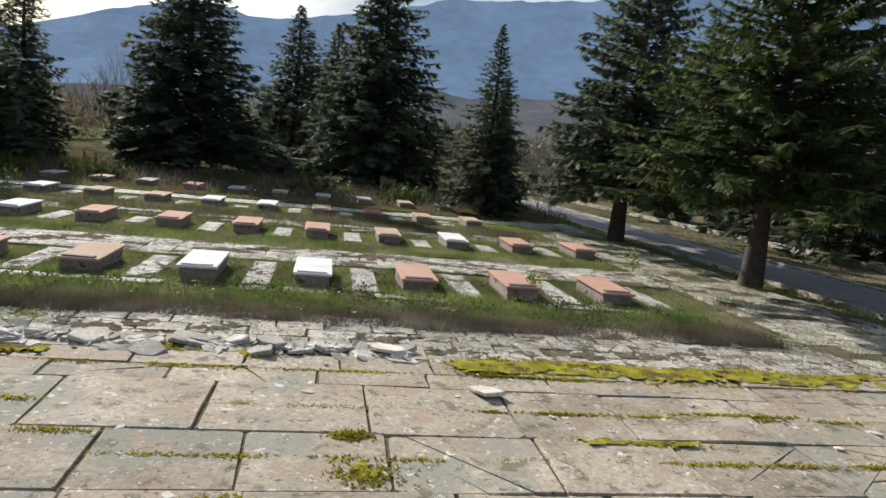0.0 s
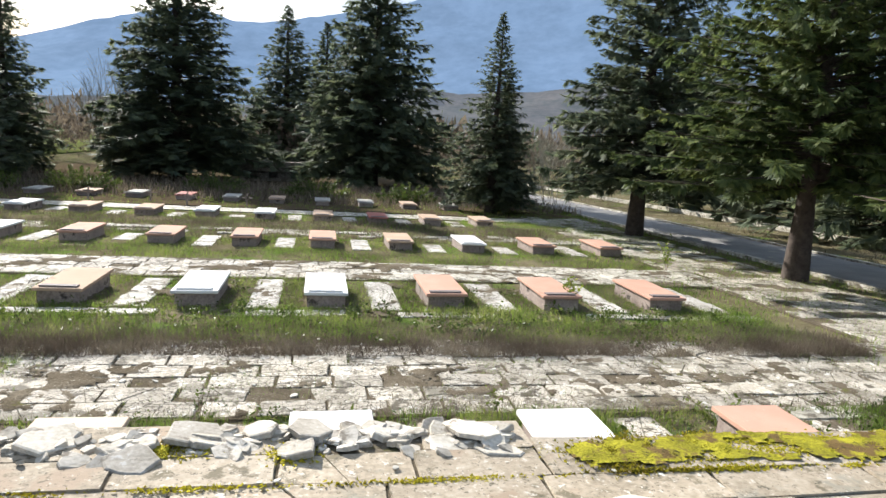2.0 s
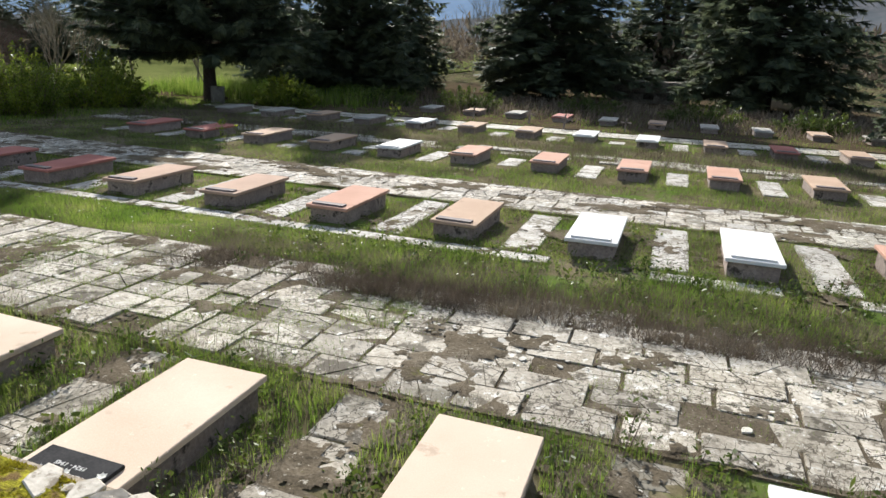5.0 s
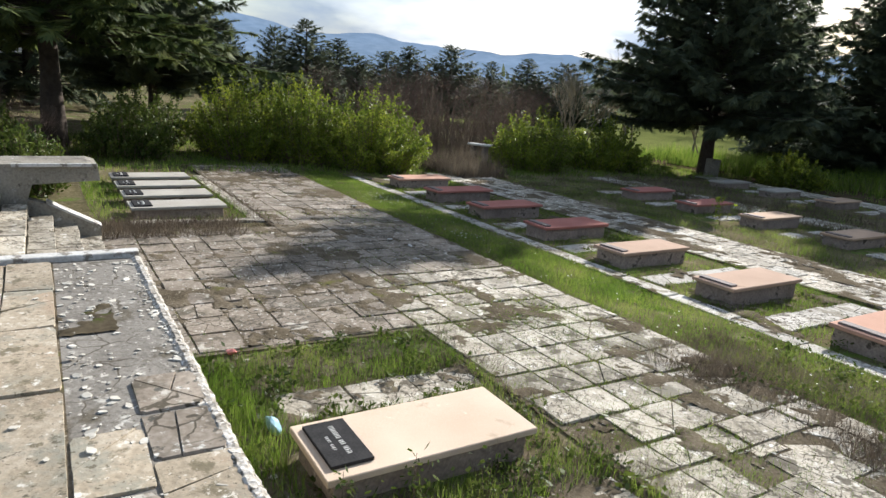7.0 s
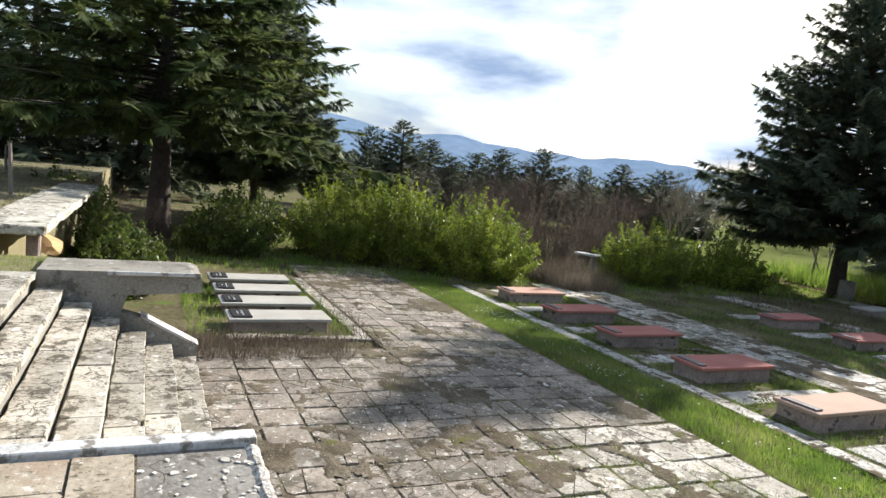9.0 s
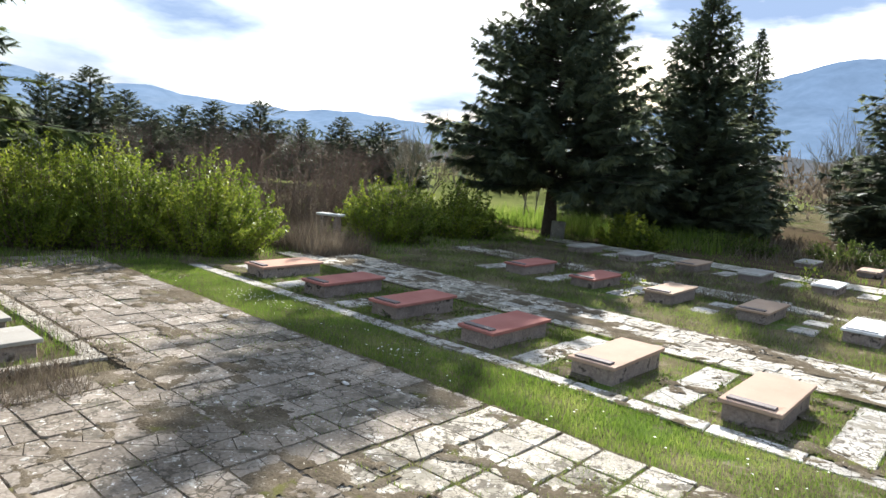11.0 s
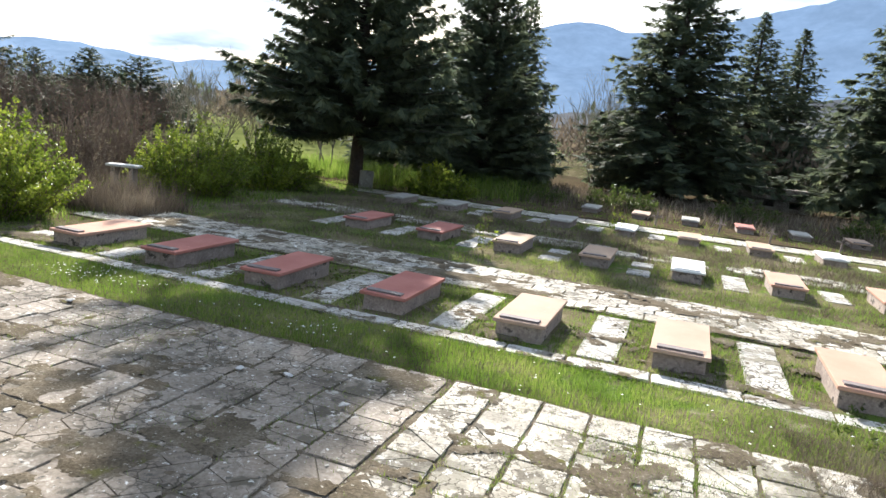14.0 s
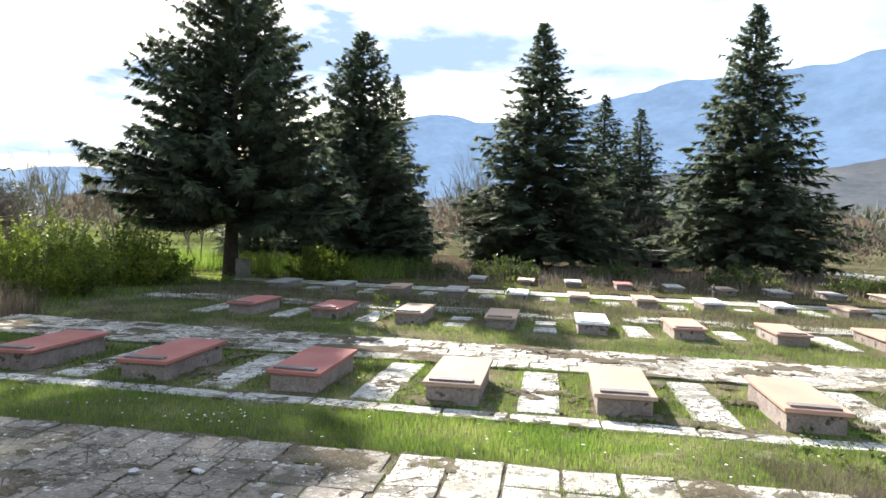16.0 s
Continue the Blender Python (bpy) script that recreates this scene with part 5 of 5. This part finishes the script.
def bare_tree(name, x, y, high, spread_out, seed, label, material, count=5, depth=4, thick=0.009):
    """A leafless thicket: forking stems."""
    rr, lines = random.Random(seed), []

    def grow(p, way, length, r, level):
        q = p + way * length
        lines.append((p, q, r, r * 0.65))
        if level == 0:
            return
        for _ in range(rr.choice((2, 3, 3))):
            turn = Vector((rr.uniform(-1, 1), rr.uniform(-1, 1), rr.uniform(-0.2, 0.8))) * spread_out
            grow(p.lerp(q, rr.uniform(0.55, 1.0)), (way + turn).normalized(), length * rr.uniform(0.6, 0.85), r * 0.62, level - 1)
    for _ in range(count):
        grow(Vector((rr.uniform(-0.6, 0.6), rr.uniform(-0.6, 0.6), 0)), Vector((rr.uniform(-0.4, 0.4), rr.uniform(-0.4, 0.4), 1)).normalized(), high * 0.36, thick * high, depth)
    t = thing(name, pose(x, y, ground_z(x, y) - 0.05), label, "tree", "bare thicket")
    tagged(put("branchwork", mesh_of("branchwork", *sticks(lines, 3), material), t), kind="stuff")
    return t


for k, (x, y, high) in enumerate(((-6.9, 10.6, 2.2), (-10.0, 5.2, 3.0), (-12.5, 6.5, 4.2), (-13.5, 9.5, 4.4), (-12.0, 14.5, 4.0), (-14.5, 12.5, 4.4), (-11.5, 3.0, 4.0), (-15.5, 16.0, 4.2), (-4.6, -8.8, 1.8), (-6.4, -9.4, 2.0))):
    bare_tree("bare_shrub", x, y, high, 0.85, 50 + k, "leafless reddish-brown thicket beside the graves", M["twig"], 9, 5, 0.004)
for k, (x, y, high) in enumerate(((-9.5, 16.0, 4.8), (-13.0, 18.0, 5.0), (-12, 22, 5.5), (-9.0, 25.0, 6.0), (3.5, 45.0, 8.0), (5.5, 48.0, 8.0), (33, 40, 5), (37, 36, 5), (40, 44, 6), (35, 30, 4))):
    bare_tree("bare_tree", x, y, high, 0.42, 70 + k, "pale leafless tree behind the graveyard", M["ash"], 4, 5)

# ---- small things among the graves ----
for x, y, high, seed in ((14.15, -6.7, 0.42, 11), (14.3, -6.2, 0.38, 12), (14.25, -5.8, 0.34, 13), (14.1, -7.2, 0.36, 14), (16.3, -6.9, 0.36, 15), (16.5, -6.4, 0.40, 16), (16.35, -5.7, 0.3, 17), (13.1, -5.9, 0.3, 18), (18.4, -6.6, 0.34, 19), (18.9, -5.2, 0.5, 20), (22.0, -5.1, 0.5, 21), (9.0, 13.2, 1.1, 1), (6.6, 6.6, 0.9, 2), (29.5, 4.9, 1.0, 3), (21.2, -0.4, 0.5, 4), (24.9, 0.3, 0.6, 5)):
    s = thing("sapling", pose(x, y, ground_z(x, y)), "thin sapling sprouting from the grass", "sapling", "saplings")
    rr, lines, lv = random.Random(seed), [], []
    for _ in range(5):
        q = Vector((rr.uniform(-0.3, 0.3) * high, rr.uniform(-0.3, 0.3) * high, high * rr.uniform(0.6, 1)))
        lines.append((Vector((0, 0, -0.03)), q, 0.006 if high > 0.55 else 0.003, 0.002))
        for _ in range(18 if high > 0.55 else 14):
            c = np.array(q) * rr.uniform(0.3, 1) + np.array([rr.gauss(0, 0.05) for _ in range(3)])
            z = 1.0 if high > 0.55 else 0.42
            u = np.array([rr.gauss(0, 0.03 * z) for _ in range(3)])
            v = np.array([rr.gauss(0, 0.02 * z) for _ in range(3)])
            lv.append([c, c + u + v, c + 2 * u, c + u - v])
    tagged(put("stemwork", mesh_of("stemwork", *sticks(lines, 3), M["twig"]), s), kind="stuff")
    put("leaves", quads("leaves", np.array(lv), M["shrub"] if high > 0.55 else M["shrub_dark"]), s)
for x, y in ((14.3, 19.2), (10.0, 20.0), (12.5, 20.4), (16.8, 19.6)):
    c = thing("wooden_cross", pose(x, y, ground_z(x, y), 0, 3, x * 20 % 15), "small weathered grey cross on a neglected grave", "cross", "wooden crosses")
    done("post", box_bm(-0.035, 0.035, -0.02, 0.02, -0.1, 0.62, 0.004), M["plinth"], c)
    done("arm", box_bm(-0.22, 0.22, -0.045, -0.02, 0.40, 0.46, 0.004), M["plinth"], c)
stele = thing("headstone", pose(-2.8, 18.4, ground_z(-2.8, 18.4), 0, 2, 25), "small grey headstone beside the spruce trunk", "headstone")
done("stone", box_bm(-0.32, 0.32, -0.1, 0.1, -0.1, 0.85, 0.03), M["concrete"], stele)
bunker = thing("low_block", pose(16.6, 44.0, ground_z(16, 44)) @ Matrix.Diagonal((1.4, 1.4, 1.3, 1)), "low concrete block with small square openings under the trees", "concrete block")
for k, (a, b) in enumerate(((-2.0, -1.55), (-1.05, -0.35), (0.15, 0.85), (1.35, 2.0))):
    done("pier", box_bm(a, b, -0.5, 0.5, -0.2, 0.62, 0.01), M["plaza"], bunker)
done("roof_slab", box_bm(-2.1, 2.1, -0.6, 0.6, 0.62, 1.25, 0.03), M["plaza"], bunker)
done("back_wall", box_bm(-2.0, 2.0, 0.52, 0.6, -0.2, 0.62), M["plaza"], bunker)
for k in range(3):
    done("sill", box_bm((-1.55, -0.35, 0.85)[k], (-1.05, 0.15, 1.35)[k], -0.5, 0.5, -0.2, 0.25), M["plaza"], bunker)
bench = thing("stone_slab", pose(-5.0, 6.6, ground_z(-5, 6), 0, 0, 20) @ Matrix.Diagonal((0.7, 0.8, 0.85, 1)), "pale slab on rough supports by the thicket", "slab")
done("top", box_bm(-0.7, 0.7, -0.25, 0.25, 0.95, 1.05, 0.02), M["rim"], bench)
done("support", box_bm(-0.5, -0.3, -0.2, 0.2, -0.1, 0.95, 0.02), M["plinth"], bench)
done("support", box_bm(0.3, 0.5, -0.2, 0.2, -0.1, 0.95, 0.02), M["plinth"], bench)
flowers = thing("daffodils", pose(15.95, -7.1, ground_z(16, -7)), "clump of pale daffodils beside a grave", "flowers")
rr, lv, st = random.Random(8), [], []
for _ in range(14):
    c = np.array([rr.gauss(0, 0.12), rr.gauss(0, 0.08), rr.uniform(0.16, 0.3)])
    st.append((Vector((c[0] * 0.5, c[1] * 0.5, 0)), Vector(c), 0.004, 0.003))
    for k in range(6):
        a = k * math.tau / 6
        u, v = np.array([math.cos(a), math.sin(a), 0.3]) * 0.03, np.array([-math.sin(a), math.cos(a), 0]) * 0.012
        lv.append([c, c + u * 0.6 + v, c + u * 1.2, c + u * 0.6 - v])
put("stems", mesh_of("stems", *sticks(st, 3), M["grass"]), flowers)
put("petals", quads("petals", np.array(lv), M["petal"]), flowers)
daisies = []
g = np.random.default_rng(4)
for x, y in zip(np.concatenate([g.normal(2.6, 0.5, 90), g.normal(6.6, 0.3, 22), g.uniform(-1, 16, 60)]), np.concatenate([g.normal(-1.35, 0.22, 90), g.normal(-1.5, 0.2, 22), g.uniform(-2.1, -0.7, 60)])):
    c, r = np.array([x, y, ground_z(x, y) + 0.05]), g.uniform(0.012, 0.022)
    daisies.append([c + [r, 0, 0], c + [0, r, 0.004], c - [r, 0, 0], c - [0, r, -0.004]])
tagged(put("daisies", quads("daisies", np.array(daisies), M["petal"])), "white daisies scattered in the grass strip", "flowers", kind="stuff")

# ---- distance ----
def ridge(name, points, far, foot, material, label, rough, seed):
    """A range of hills round the place: (degrees from +y towards -x, degrees up), filled out with uneven crests."""
    points = sorted(points)
    vs, fs = [], []
    az = np.arange(-180, 180.1, 0.5)
    up = np.interp(az, [p[0] for p in points], [p[1] for p in points])
    up = np.convolve(np.pad(up, 5, "edge"), np.hanning(13)[1:-1] / np.hanning(13).sum(), "valid")
    layers = 9
    for k, (a, u) in enumerate(zip(az, up)):
        for j in range(layers):
            f = j / (layers - 1)
            d = far * (0.62 + 0.38 * f)
            wob = noise.fractal(Vector((a * 0.09, j * 0.6, seed)), 1.0, 2.0, 5) * rough
            h = d * math.tan(radians(max(0.2, u * (f ** 1.25) + wob * (0.35 + 0.65 * f)))) if j else foot
            vs.append((-math.sin(radians(a)) * d + 14, math.cos(radians(a)) * d - 9, h))
    n = len(az)
    for k in range(n - 1):
        for j in range(layers - 1):
            fs.append((k * layers + j, (k + 1) * layers + j, (k + 1) * layers + j + 1, k * layers + j + 1))
    return tagged(put(name, mesh_of(name, vs, fs, material, True)), label, "mountains", kind="structure")


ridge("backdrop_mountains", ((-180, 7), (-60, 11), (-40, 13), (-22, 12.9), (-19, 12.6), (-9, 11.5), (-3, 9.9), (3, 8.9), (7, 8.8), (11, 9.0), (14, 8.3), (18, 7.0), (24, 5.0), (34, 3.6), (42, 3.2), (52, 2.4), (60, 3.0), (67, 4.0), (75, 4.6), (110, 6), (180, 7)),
      2600, -30, M["mountain"], "blue mountain range with painted-in haze beyond the valley", 0.9, 2)
ridge("backdrop_hills", ((-180, 4), (-60, 5), (-30, 6.0), (-20, 5.4), (-8, 4.0), (0, 2.4), (14, 1.4), (40, 0.8), (70, 0.9), (110, 3), (180, 4)), 700, -12, M["hill"], "brown and green lower slopes with scattered trees and painted-in haze", 1.0, 9)


def far_woods(name, spans, material, seed, label):
    """Uncountable distant trees: upright slivers in uneven clumps. spans: degrees from, to, metres from, to, number, height."""
    g = np.random.default_rng(seed)
    out = []
    for a0, a1, d0, d1, n, high in spans:
        crowns = n // 60
        a, d = np.radians(g.uniform(a0, a1, crowns)), g.uniform(d0, d1, crowns)
        h = high * g.uniform(0.5, 1.15, crowns)
        x, y = 14 - np.sin(a) * d, -9 + np.cos(a) * d
        for cx, cy, ch in zip(x, y, h):
            u = g.normal(0, 1, (60, 3))
            u /= np.linalg.norm(u, axis=1)[:, None]
            r = g.uniform(0.35, 1.0, 60)[:, None]
            c = np.array([cx, cy, ground_z(cx, cy) + ch * 0.55]) + u * r * [ch * 0.42, ch * 0.42, ch * 0.5]
            w = g.normal(0, 1, (60, 3)) * ch * 0.028
            t = (u * 0.6 + [0, 0, 0.7]) * ch * g.uniform(0.06, 0.15, (60, 1))
            out.append(np.stack([c - w, c + w, c + t], 1))
    return tagged(put(name, triangles(name, np.concatenate(out), material)), label, "woods", kind="stuff")


far_woods("far_bare_woods", ((-32, 40, 75, 150, 40000, 6.5), (40, 80, 85, 170, 14000, 5.0)), M["wood_far"], 5, "brown leafless woods at the foot of the mountains")
far_woods("far_green_woods", ((-45, 75, 80, 220, 9000, 7.0),), M["pine"], 6, "dark green trees scattered in the far woods")
